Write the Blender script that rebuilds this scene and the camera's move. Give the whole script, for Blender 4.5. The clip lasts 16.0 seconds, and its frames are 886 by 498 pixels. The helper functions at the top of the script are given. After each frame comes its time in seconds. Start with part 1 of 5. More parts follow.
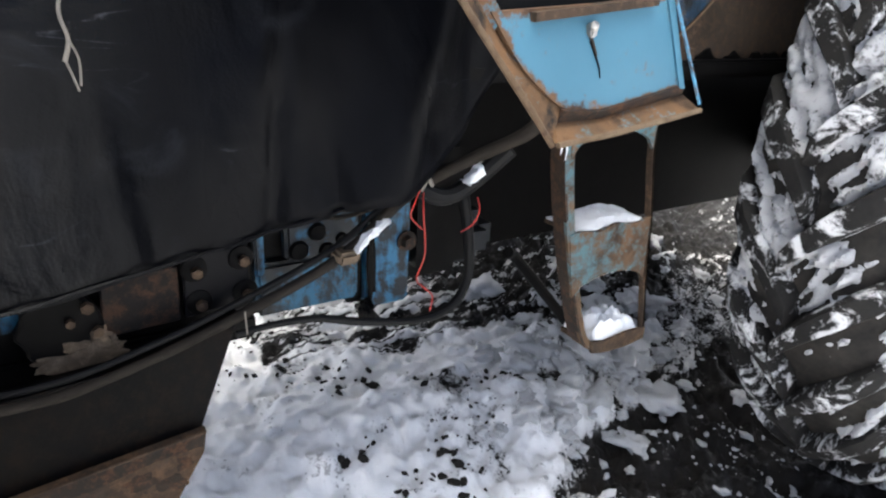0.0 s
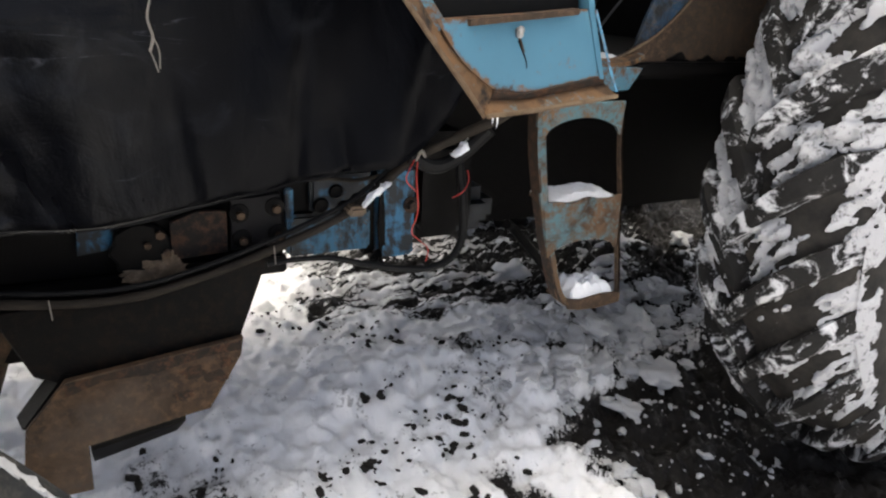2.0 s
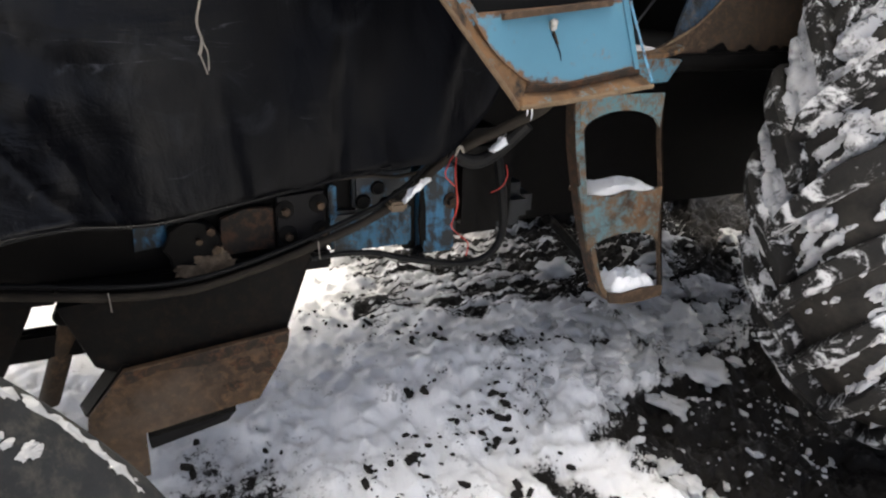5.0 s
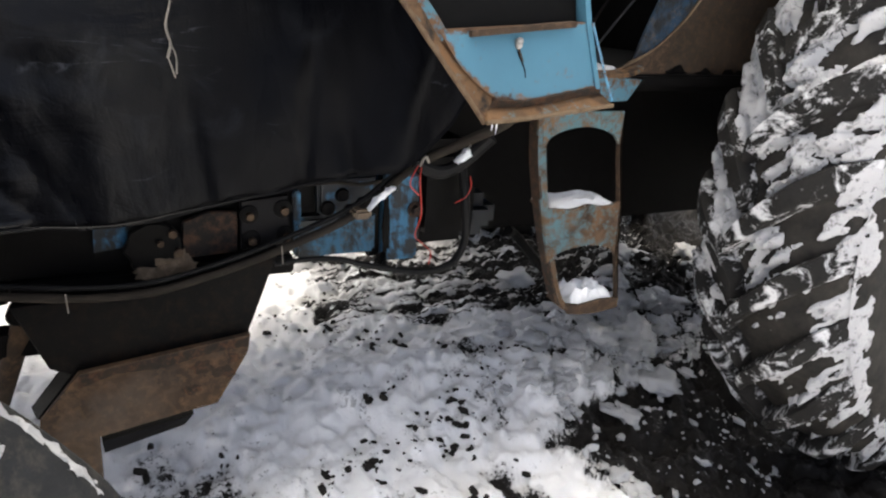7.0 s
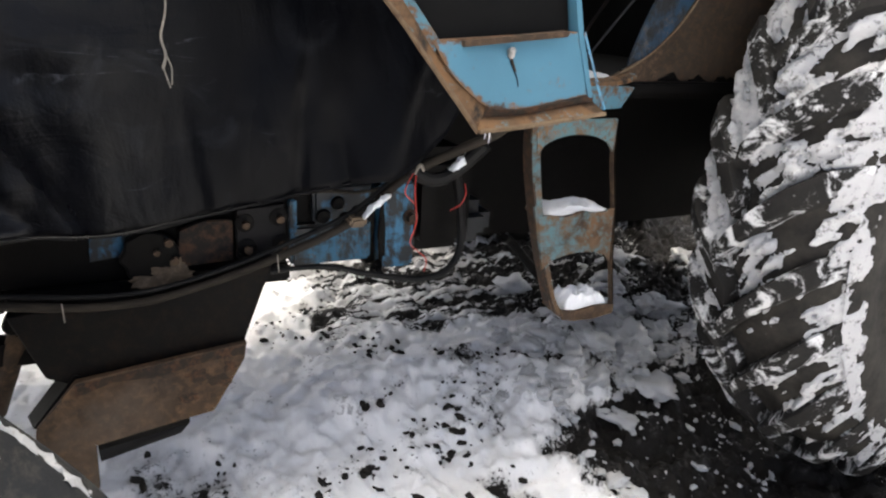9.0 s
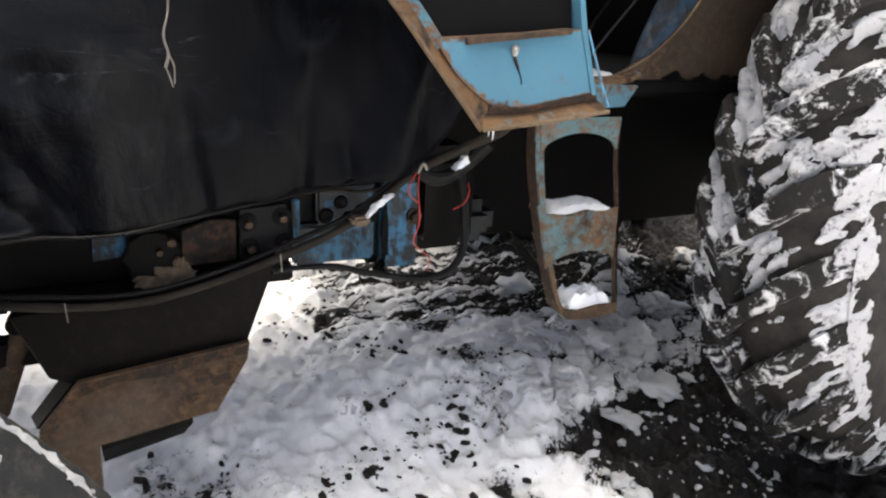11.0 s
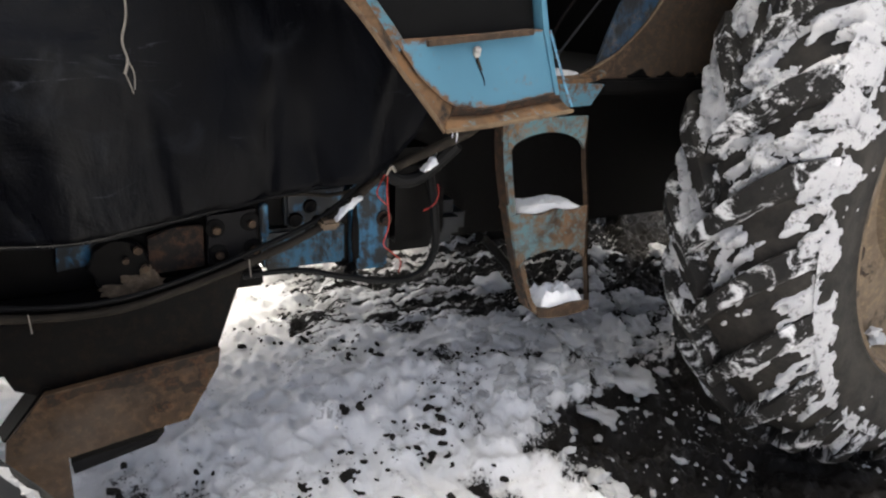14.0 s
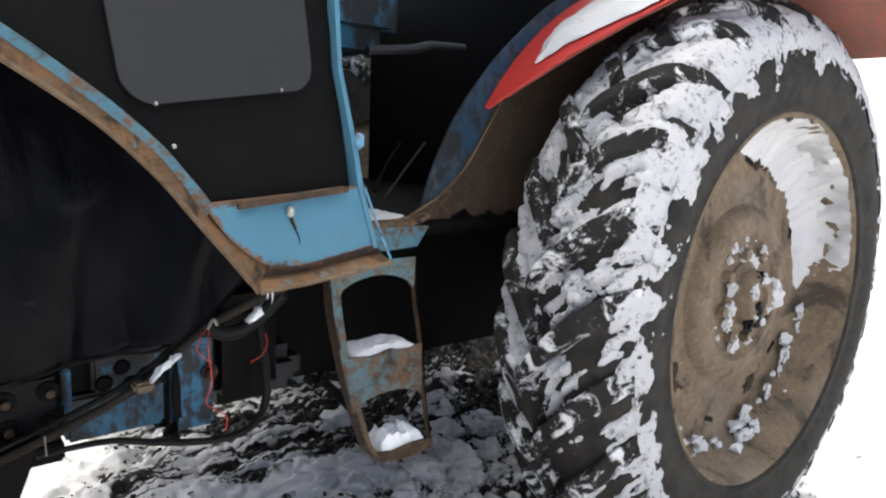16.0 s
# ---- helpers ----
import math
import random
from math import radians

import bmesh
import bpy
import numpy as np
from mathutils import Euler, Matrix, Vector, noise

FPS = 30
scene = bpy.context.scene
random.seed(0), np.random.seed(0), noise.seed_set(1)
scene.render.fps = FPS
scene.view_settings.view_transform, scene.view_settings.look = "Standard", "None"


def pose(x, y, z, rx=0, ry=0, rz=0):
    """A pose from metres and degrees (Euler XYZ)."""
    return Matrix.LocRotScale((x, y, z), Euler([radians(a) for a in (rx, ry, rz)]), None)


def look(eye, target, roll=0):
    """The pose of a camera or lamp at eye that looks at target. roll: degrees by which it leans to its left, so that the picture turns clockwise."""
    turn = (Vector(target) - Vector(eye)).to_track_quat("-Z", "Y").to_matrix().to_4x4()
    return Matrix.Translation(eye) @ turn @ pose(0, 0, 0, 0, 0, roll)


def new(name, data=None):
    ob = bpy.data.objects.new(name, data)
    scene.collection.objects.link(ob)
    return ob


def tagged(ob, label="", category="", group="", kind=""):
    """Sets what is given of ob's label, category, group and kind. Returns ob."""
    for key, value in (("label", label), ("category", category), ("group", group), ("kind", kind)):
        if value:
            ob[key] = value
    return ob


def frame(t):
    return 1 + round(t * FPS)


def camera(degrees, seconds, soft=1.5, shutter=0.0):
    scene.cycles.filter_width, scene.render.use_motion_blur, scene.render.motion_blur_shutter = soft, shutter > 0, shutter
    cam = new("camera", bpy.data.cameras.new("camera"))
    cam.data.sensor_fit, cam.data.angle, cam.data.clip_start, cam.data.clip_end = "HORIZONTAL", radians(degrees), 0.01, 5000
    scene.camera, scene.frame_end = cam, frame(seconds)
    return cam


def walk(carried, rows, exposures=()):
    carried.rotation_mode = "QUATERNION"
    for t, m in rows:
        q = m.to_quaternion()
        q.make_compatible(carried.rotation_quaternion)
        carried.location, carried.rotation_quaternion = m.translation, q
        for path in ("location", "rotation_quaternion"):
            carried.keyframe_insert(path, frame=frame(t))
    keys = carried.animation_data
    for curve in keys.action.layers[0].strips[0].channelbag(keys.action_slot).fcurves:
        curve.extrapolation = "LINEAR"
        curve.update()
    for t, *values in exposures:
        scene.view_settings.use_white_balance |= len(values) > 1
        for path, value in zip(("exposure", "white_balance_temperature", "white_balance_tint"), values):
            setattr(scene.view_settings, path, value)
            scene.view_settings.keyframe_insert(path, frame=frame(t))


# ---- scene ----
cam = camera(67.0, 16.0, soft=2.2)
PATH = [
    (0, (0.249, -0.466, 1.047), (1.281, 1.081, 0.312), 3.2),
    (0.5, (0.235, -0.574, 1.043), (1.151, 1.054, 0.331), 4.1),
    (1, (0.263, -0.738, 1.041), (1.108, 0.92, 0.308), 2.5),
    (1.5, (0.256, -0.764, 1.048), (1.106, 0.903, 0.342), 2.0),
    (2, (0.249, -0.751, 1.06), (1.086, 0.916, 0.339), 3.1),
    (2.5, (0.254, -0.75, 1.053), (1.09, 0.914, 0.325), 3.9),
    (3, (0.299, -0.802, 1.066), (1.34, 0.762, 0.378), -0.1),
    (3.5, (0.299, -0.781, 1.063), (1.361, 0.765, 0.366), 0.3),
    (4, (0.25, -0.763, 1.06), (0.94, 0.969, 0.336), 0.9),
    (4.5, (0.239, -0.781, 1.053), (0.84, 0.987, 0.337), 1.8),
    (5, (0.25, -0.779, 1.05), (0.962, 0.949, 0.337), 1.0),
    (7.5, (0.241, -0.796, 1.061), (1.068, 0.89, 0.373), 3.4),
    (8, (0.245, -0.798, 1.06), (1.073, 0.891, 0.379), 2.7),
    (8.5, (0.245, -0.799, 1.066), (1.07, 0.893, 0.39), 3.4),
    (11, (0.245, -0.796, 1.062), (1.063, 0.901, 0.388), 3.2),
    (11.5, (0.238, -0.796, 1.056), (0.97, 0.913, 0.321), 5.0),
    (12, (0.234, -0.8, 1.05), (0.914, 0.904, 0.254), 5.1),
    (12.5, (0.23, -0.799, 1.052), (0.877, 0.917, 0.252), 4.4),
    (13, (0.229, -0.799, 1.052), (0.865, 0.923, 0.257), 4.0),
    (13.5, (0.238, -0.801, 1.055), (0.91, 0.926, 0.303), 3.7),
    (14, (0.262, -0.805, 1.065), (1.131, 0.867, 0.395), 2.5),
    (14.5, (0.273, -0.801, 1.07), (1.223, 0.839, 0.43), 2.1),
    (15, (0.29, -0.808, 1.077), (1.329, 0.805, 0.514), 1.4),
    (15.5, (0.303, -0.815, 1.089), (1.462, 0.744, 0.615), 1.1),
    (16, (0.317, -0.815, 1.124), (1.567, 0.711, 0.792), 2.4),
]
walk(cam, [(t, look(eye, target, roll)) for t, eye, target, roll in PATH],
     exposures=[(0, 2.77, 6320, 1), (0.6, 2.63, 6520, 1), (1.2, 2.4, 6720, 2), (2, 2.3, 6820, 2), (3, 2.17, 6760, 2), (3.7, 2.43, 6820, 2), (4.2, 2.55, 6820, 2), (5, 2.38, 6820, 2), (8, 2.41, 6780, 2), (11, 2.55, 6820, 2), (11.6, 2.54, 6820, 2), (12.4, 2.1, 6760, 2), (14, 2.27, 6820, 2), (15, 2.32, 6700, 2), (16, 2.27, 6420, 1)])

# ---- light ----
scene.view_settings.exposure = 0.0
world = bpy.data.worlds.new("overcast_sky")
scene.world = world
world.use_nodes = True
wn = world.node_tree
sky = wn.nodes.new("ShaderNodeTexSky")
sky.sky_type, sky.sun_disc = "NISHITA", False
SUN_EL, SUN_AZ = radians(78), radians(325)
sky.sun_elevation, sky.sun_rotation = SUN_EL, SUN_AZ
sky.air_density, sky.dust_density, sky.ozone_density = 0.18, 4.0, 0.0
wn.links.new(sky.outputs[0], wn.nodes["Background"].inputs[0])
wn.nodes["Background"].inputs[1].default_value = 0.15
sun_data = bpy.data.lights.new("sun", "SUN")
sun_data.energy, sun_data.angle, sun_data.color = 0.3, radians(80), (1.0, 0.99, 0.98)
sun = new("sun", sun_data)
# the sun's direction follows the sky's sun_rotation (clockwise from +y)
sun_dir = Vector((math.sin(SUN_AZ) * math.cos(SUN_EL), math.cos(SUN_AZ) * math.cos(SUN_EL), math.sin(SUN_EL)))
sun.matrix_world = look(sun_dir * 20, (0, 0, 0))


# ---- materials ----
class Mat:
    """A small builder for node materials in object or world space."""

    def __init__(self, name, rough=0.6, metal=0.0, spec=0.5):
        self.m = bpy.data.materials.new(name)
        self.m.use_nodes = True
        self.t = self.m.node_tree
        self.b = self.t.nodes["Principled BSDF"]
        self.b.inputs["Roughness"].default_value = rough
        self.b.inputs["Metallic"].default_value = metal
        self.b.inputs["Specular IOR Level"].default_value = spec
        self.co = self.t.nodes.new("ShaderNodeNewGeometry").outputs["Position"]

    def link(self, a, b):
        self.t.links.new(a, b)

    def scaled(self, sx, sy, sz):
        n = self.t.nodes.new("ShaderNodeMapping")
        n.inputs["Scale"].default_value = (sx, sy, sz)
        self.link(self.co, n.inputs["Vector"])
        return n.outputs[0]

    def turned(self, slope, sx, sy):
        """Stretched coordinates whose long way runs at a slope across x."""
        n = self.t.nodes.new("ShaderNodeMapping")
        n.vector_type = "TEXTURE"
        n.inputs["Rotation"].default_value = (0, 0, math.atan(slope))
        n.inputs["Scale"].default_value = (1 / sx, 1 / sy, 1)
        self.link(self.co, n.inputs["Vector"])
        return n.outputs[0]

    def noise(self, scale, detail=5.0, rough=0.6, vec=None, dist=0.0):
        n = self.t.nodes.new("ShaderNodeTexNoise")
        n.inputs["Scale"].default_value, n.inputs["Detail"].default_value = scale, detail
        n.inputs["Roughness"].default_value, n.inputs["Distortion"].default_value = rough, dist
        self.link(vec or self.co, n.inputs["Vector"])
        return n.outputs["Fac"]

    def ramp(self, fac, *stops, ease="LINEAR"):
        n = self.t.nodes.new("ShaderNodeValToRGB")
        n.color_ramp.interpolation = ease
        e = n.color_ramp.elements
        while len(e) < len(stops):
            e.new(0.5)
        for k, (p, c) in zip(e, stops):
            k.position = p
            k.color = (*c, 1) if isinstance(c, tuple) else (c, c, c, 1)
        self.link(fac, n.inputs["Fac"])
        return n.outputs["Color"]

    def mix(self, fac, a, b, kind="MIX"):
        n = self.t.nodes.new("ShaderNodeMix")
        n.data_type, n.blend_type = "RGBA", kind
        for sock, v in ((n.inputs["Factor"], fac), (n.inputs[6], a), (n.inputs[7], b)):
            if isinstance(v, (int, float)):
                sock.default_value = v if sock.type == "VALUE" else (v, v, v, 1)
            elif isinstance(v, tuple):
                sock.default_value = (*v, 1)
            else:
                self.link(v, sock)
        return n.outputs[2]

    def calc(self, kind, a, b=0.5):
        n = self.t.nodes.new("ShaderNodeMath")
        n.operation = kind
        for sock, v in zip(n.inputs, (a, b)):
            if isinstance(v, (int, float)):
                sock.default_value = v
            else:
                self.link(v, sock)
        return n.outputs[0]

    def attr(self, name):
        n = self.t.nodes.new("ShaderNodeAttribute")
        n.attribute_name = name
        return n.outputs["Fac"]

    def up(self):
        n = self.t.nodes.new("ShaderNodeSeparateXYZ")
        g = self.t.nodes.new("ShaderNodeNewGeometry")
        self.link(g.outputs["Normal"], n.inputs[0])
        return n.outputs["Z"]

    def base(self, c):
        if isinstance(c, tuple):
            self.b.inputs["Base Color"].default_value = (*c, 1)
        else:
            self.link(c, self.b.inputs["Base Color"])
        return self

    def gloss(self, r):
        self.link(r, self.b.inputs["Roughness"])
        return self

    def bump(self, h, strength=0.3, dist=0.01):
        n = self.t.nodes.new("ShaderNodeBump")
        n.inputs["Strength"].default_value, n.inputs["Distance"].default_value = strength, dist
        self.link(h, n.inputs["Height"])
        self.link(n.outputs[0], self.b.inputs["Normal"])
        return self


def mat_snow(name="snow", low=(0.74, 0.76, 0.79), high=(0.88, 0.89, 0.90), soil=0.55, smear=0.0):
    k = Mat(name, 0.6, 0, 0.2)
    fine = k.noise(180, 4, 0.7)
    broad = k.noise(9, 5, 0.6)
    dirt = k.ramp(k.noise(38, 6, 0.75), (0.60, 0.0), (0.74, 1.0))
    col = k.mix(broad, low, high)
    col = k.mix(k.calc("MULTIPLY", dirt, soil), col, (0.16, 0.14, 0.12))
    if smear:
        bare = k.mix(0.45, k.noise(24, 8, 0.72, dist=1.2), k.noise(90, 5, 0.7))
        col = k.mix(k.ramp(bare, (0.53, 0.0), (0.60, smear)), col, (0.045, 0.043, 0.042))
    k.base(col).bump(k.mix(0.5, fine, k.noise(45, 5, 0.6)), 0.5, 0.006)
    return k.m


def mat_ground():
    k = Mat("snowy_ground", 0.6, 0, 0.14)
    mud = k.attr("mud")
    n1 = k.noise(26, 8, 0.72, dist=0.4)
    n2 = k.noise(95, 5, 0.7)
    track = k.attr("track")
    lines = k.noise(1.0, 6, 0.62, k.turned(0.0, 3.2, 46.0), 0.25)
    broken = k.noise(7, 5, 0.65)
    n1 = k.mix(0.35, n1, k.noise(11, 7, 0.7, dist=0.6))
    edge = k.calc("ADD", mud, k.calc("MULTIPLY", k.calc("SUBTRACT", n1, 0.5), 2.4))
    streak = k.calc("ADD", k.calc("MULTIPLY", k.calc("SUBTRACT", lines, 0.49), 7.0), k.calc("MULTIPLY", k.calc("SUBTRACT", broken, 0.5), 2.2))
    edge = k.calc("ADD", edge, k.calc("MULTIPLY", track, streak))
    edge = k.calc("ADD", edge, k.calc("MULTIPLY", k.calc("SUBTRACT", n2, 0.5), 1.15))
    cover = k.ramp(edge, (0.46, 0.0), (0.58, 1.0))
    slush = k.ramp(edge, (0.31, 0.0), (0.52, 1.0))
    snow = k.mix(k.noise(6, 5, 0.6), (0.88, 0.882, 0.888), (0.94, 0.94, 0.942))
    stain = k.ramp(k.noise(3.1, 4, 0.6), (0.60, 0.0), (0.75, 1.0))
    snow = k.mix(k.calc("MULTIPLY", stain, 0.22), snow, (0.55, 0.47, 0.36))
    snow = k.mix(k.calc("MULTIPLY", slush, 0.42), snow, (0.42, 0.42, 0.42))
    snow = k.mix(k.ramp(k.calc("ADD", mud, k.calc("MULTIPLY", k.calc("SUBTRACT", n1, 0.5), 0.6)), (0.20, 0.0), (0.54, 0.68)), snow, (0.42, 0.415, 0.41))
    speck = k.ramp(k.mix(0.45, k.noise(85, 4, 0.7), k.noise(12, 4, 0.6)), (0.585, 0.0), (0.63, 1.0))
    snow = k.mix(k.calc("MULTIPLY", speck, 0.55), snow, (0.05, 0.045, 0.04))
    earth = k.mix(k.noise(60, 5, 0.7), (0.004, 0.004, 0.004), (0.020, 0.017, 0.015))
    slurry = k.ramp(k.mix(0.5, k.noise(34, 7, 0.75, dist=0.7), k.noise(7, 4, 0.6)), (0.56, 0.0), (0.63, 0.4))
    earth = k.mix(slurry, earth, k.mix(k.noise(120, 4, 0.7), (0.03, 0.028, 0.026), (0.26, 0.255, 0.25)))
    k.base(k.mix(cover, snow, earth))
    k.gloss(k.mix(cover, 0.6, k.ramp(k.noise(30, 4), (0.3, 0.3), (0.7, 0.75))))
    k.bump(k.mix(0.35, n1, k.mix(0.4, n2, k.noise(240, 4, 0.7))), 0.75, 0.016)
    return k.m


def mat_paint(name, colour, worn=0.55, grime=0.5, rust=(0.16, 0.075, 0.03), scale=1.0, rough=0.55):
    """Old enamel with rust breaking through and oily grime on it. worn, grime: 0 none to 1 nearly all."""
    k = Mat(name, rough, 0, 0.3)
    n1 = k.noise(22 * scale, 9, 0.76, dist=0.3)
    n2 = k.noise(95 * scale, 6, 0.78)
    streak = k.noise(30 * scale, 5, 0.6, k.scaled(1.0, 1.0, 0.18))
    ground = k.calc("ADD", k.mix(0.40, n1, n2), k.calc("MULTIPLY", k.attr("edge"), 0.20))
    chip = k.ramp(ground, (0.61 - 0.24 * worn, 0.0), (0.71 - 0.24 * worn, 1.0))
    oil = k.ramp(k.mix(0.62, streak, k.noise(11 * scale, 6, 0.7, dist=0.5)), (0.66 - 0.30 * grime, 0.0), (0.72 - 0.27 * grime, 1.0))
    tone = tuple(0.72 * c for c in colour)
    col = k.mix(k.noise(5 * scale, 4), colour, tone)
    rusty = k.mix(n2, tuple(0.45 * c for c in rust), tuple(1.7 * c for c in rust))
    rusty = k.mix(k.ramp(k.noise(9 * scale, 6, 0.65), (0.42, 0.0), (0.62, 1.0)), rusty, (1.75 * rust[0], 1.55 * rust[1], 1.3 * rust[2]))
    rusty = k.mix(k.ramp(k.noise(14 * scale, 7, 0.7, dist=0.8), (0.52, 0.0), (0.64, 0.85)), rusty, (0.3 * rust[0], 0.28 * rust[1], 0.28 * rust[2]))
    col = k.mix(chip, col, rusty)
    col = k.mix(k.calc("MULTIPLY", oil, 0.96), col, (0.0055, 0.0052, 0.005))
    k.base(col).gloss(k.mix(chip, rough, 0.85))
    k.bump(k.mix(0.5, chip, n2), 0.35, 0.003)
    return k.m


def mat_rust(name, a, b, c, rough=0.85, patches=0.0, pale_tone=(0.20, 0.185, 0.165), spec=0.3):
    k = Mat(name, rough, 0, spec)
    n1, n2 = k.noise(11, 8, 0.7, dist=0.5), k.noise(60, 6, 0.75)
    col = k.mix(k.ramp(n1, (0.35, 0.0), (0.65, 1.0)), a, b)
    col = k.mix(k.ramp(n2, (0.48, 0.0), (0.66, 1.0)), col, c)
    if patches:
        dark = k.ramp(k.mix(0.3, k.noise(5.5, 6, 0.65, dist=0.7), n2), (0.63 - 0.12 * patches, 0.0), (0.68 - 0.12 * patches, 1.0))
        col = k.mix(k.calc("MULTIPLY", dark, 0.8), col, (0.028, 0.023, 0.019))
        pale = k.ramp(k.noise(4.2, 5, 0.6), (0.55, 0.0), (0.72, 1.0))
        col = k.mix(k.calc("MULTIPLY", pale, 0.5), col, pale_tone)
    k.base(col).bump(k.mix(0.5, n1, n2), 0.5, 0.004)
    return k.m


def mat_rubber(name, dust=0.3, snowy=0.0):
    k = Mat(name, 0.75, 0, 0.09)
    n1, n2 = k.noise(16, 7, 0.7), k.noise(90, 5, 0.7)
    col = k.mix(n2, (0.007, 0.007, 0.0078), (0.018, 0.0172, 0.0165))
    col = k.mix(k.calc("MULTIPLY", k.ramp(n1, (0.34, 0.0), (0.80, 1.0)), dust), col, (0.13, 0.115, 0.095))
    if snowy:
        patch = k.calc("ADD", k.noise(17, 8, 0.68, dist=0.8), k.calc("MULTIPLY", k.calc("SUBTRACT", n2, 0.5), 0.25))
        col = k.mix(k.ramp(patch, (0.62 - 0.2 * snowy, 0.0), (0.72 - 0.2 * snowy, 1.0)), col, (0.50, 0.51, 0.53))
    k.base(col).bump(k.mix(0.5, n1, n2), 0.4, 0.003)
    return k.m


def mat_tarp():
    k = Mat("black_tarpaulin", 0.40, 0, 0.085)
    weave = k.noise(300, 2, 0.5)
    crease = k.noise(6, 4, 0.5, k.scaled(1.6, 1.0, 0.6), 0.8)
    # paler blotches: scuffs, and the sheen of lit folds put into the colour
    scuff_sheen = k.ramp(k.noise(7, 7, 0.7, dist=1.0), (0.60, 0.0), (0.78, 1.0))
    col = k.mix(k.noise(4, 5), (0.0011, 0.0013, 0.0020), (0.0024, 0.0026, 0.0038))
    # thin pale lines paint the glints along the crinkles
    line = k.ramp(k.calc("ABSOLUTE", k.calc("SUBTRACT", k.noise(6.5, 3, 0.5, k.scaled(0.4, 1.0, 1.8), 0.7), 0.5)), (0.0, 1.0), (0.008, 0.0))
    patch = k.ramp(k.noise(3.1, 4, 0.6, dist=0.5), (0.46, 0.0), (0.57, 0.75))
    glint_line = k.calc("MULTIPLY", k.calc("MULTIPLY", line, patch), k.ramp(k.noise(40, 4, 0.7), (0.45, 0.0), (0.6, 1.0)))
    k.base(k.mix(glint_line, k.mix(k.calc("MULTIPLY", scuff_sheen, 0.30), col, (0.030, 0.033, 0.041)), (0.040, 0.042, 0.050)))
    ridge = k.calc("ABSOLUTE", k.calc("SUBTRACT", k.noise(4.5, 3, 0.5, k.scaled(1.0, 1.0, 1.4), 0.4), 0.5))
    crinkle = k.calc("ABSOLUTE", k.calc("SUBTRACT", k.noise(13, 4, 0.55, k.scaled(0.7, 1.0, 1.3), 0.9), 0.5))
    side = k.t.nodes.new("ShaderNodeSeparateXYZ")
    k.link(k.co, side.inputs[0])
    slack = k.ramp(k.calc("ADD", k.calc("MULTIPLY", side.outputs["X"], -1.0), 0.75), (0.36, 0.0), (0.72, 1.0))
    k.gloss(k.ramp(crease, (0.35, 0.27), (0.65, 0.50)))
    k.link(k.calc("ADD", k.calc("MULTIPLY", slack, 0.14), 0.055), k.b.inputs["Specular IOR Level"])
    rise = k.calc("ADD", k.mix(0.4, k.mix(0.05, crease, weave), ridge), k.calc("MULTIPLY", k.calc("MULTIPLY", crinkle, slack), 0.55))
    k.bump(rise, 0.36, 0.03)
    return k.m


def mat_plain(name, a, b, rough=0.6, metal=0.0, scale=30, bump=0.2, spec=0.4):
    k = Mat(name, rough, metal, spec)
    n = k.noise(scale, 6, 0.7)
    k.base(k.mix(n, a, b)).bump(n, bump, 0.003)
    return k.m


SNOW, GROUND = mat_snow(), mat_ground()
SNOW_GREY = mat_snow("dirty_snow", (0.50, 0.515, 0.54), (0.82, 0.83, 0.85), 0.85)
SNOW_CLOD = mat_snow("grey_snow_clod", (0.36, 0.365, 0.37), (0.66, 0.665, 0.67), 0.9)
# a darker copy of the snow that offsets strong light on the front tyre
SNOW_DIMMED = mat_snow("dimmed_snow", (0.20, 0.204, 0.21), (0.33, 0.335, 0.34), 0.85)
SNOW_RIM = mat_snow("caught_snow", (0.36, 0.37, 0.385), (0.52, 0.53, 0.545), 0.8)
SNOW_TYRE = mat_snow("trodden_tyre_snow", (0.31, 0.32, 0.34), (0.47, 0.475, 0.485), 0.6, 0.85)
BLUE = mat_paint("blue_enamel", (0.058, 0.165, 0.238), worn=0.22, grime=0.0, rust=(0.075, 0.045, 0.026), scale=1.2)
BLUE_WORN = mat_paint("worn_blue_enamel", (0.09, 0.27, 0.42), worn=0.55, grime=0.35, scale=1.6, rust=(0.11, 0.065, 0.035))
RUST_DARK = mat_rust("dark_rust", (0.024, 0.015, 0.0095), (0.008, 0.0065, 0.0058), (0.070, 0.031, 0.0135))
MUD_TAN = mat_rust("dried_mud", (0.13, 0.095, 0.062), (0.065, 0.048, 0.033), (0.19, 0.14, 0.095))
GREY_IRON = mat_plain("dull_grey_iron", (0.0050, 0.0050, 0.0060), (0.0085, 0.0083, 0.0092), 0.6, scale=14, spec=0.10)
RUST_TAN = mat_rust("tan_rust", (0.05, 0.031, 0.018), (0.020, 0.013, 0.009), (0.085, 0.055, 0.033))
RUST_SCALE = mat_rust("scaly_rust", (0.009, 0.0072, 0.0062), (0.005, 0.0047, 0.0047), (0.055, 0.026, 0.013))
BLUE_WORN_DARK = mat_paint("stained_blue_rail", (0.016, 0.095, 0.17), worn=0.42, grime=0.72, rust=(0.045, 0.035, 0.026), scale=1.3)
BLUE_VALVE = mat_paint("stained_blue_valve", (0.014, 0.105, 0.21), worn=0.25, grime=0.92, rust=(0.04, 0.03, 0.022), scale=1.6)
BLUE_BRACKET = mat_paint("bracket_blue", (0.018, 0.115, 0.215), worn=0.2, grime=0.64, rust=(0.05, 0.03, 0.02), scale=1.3)
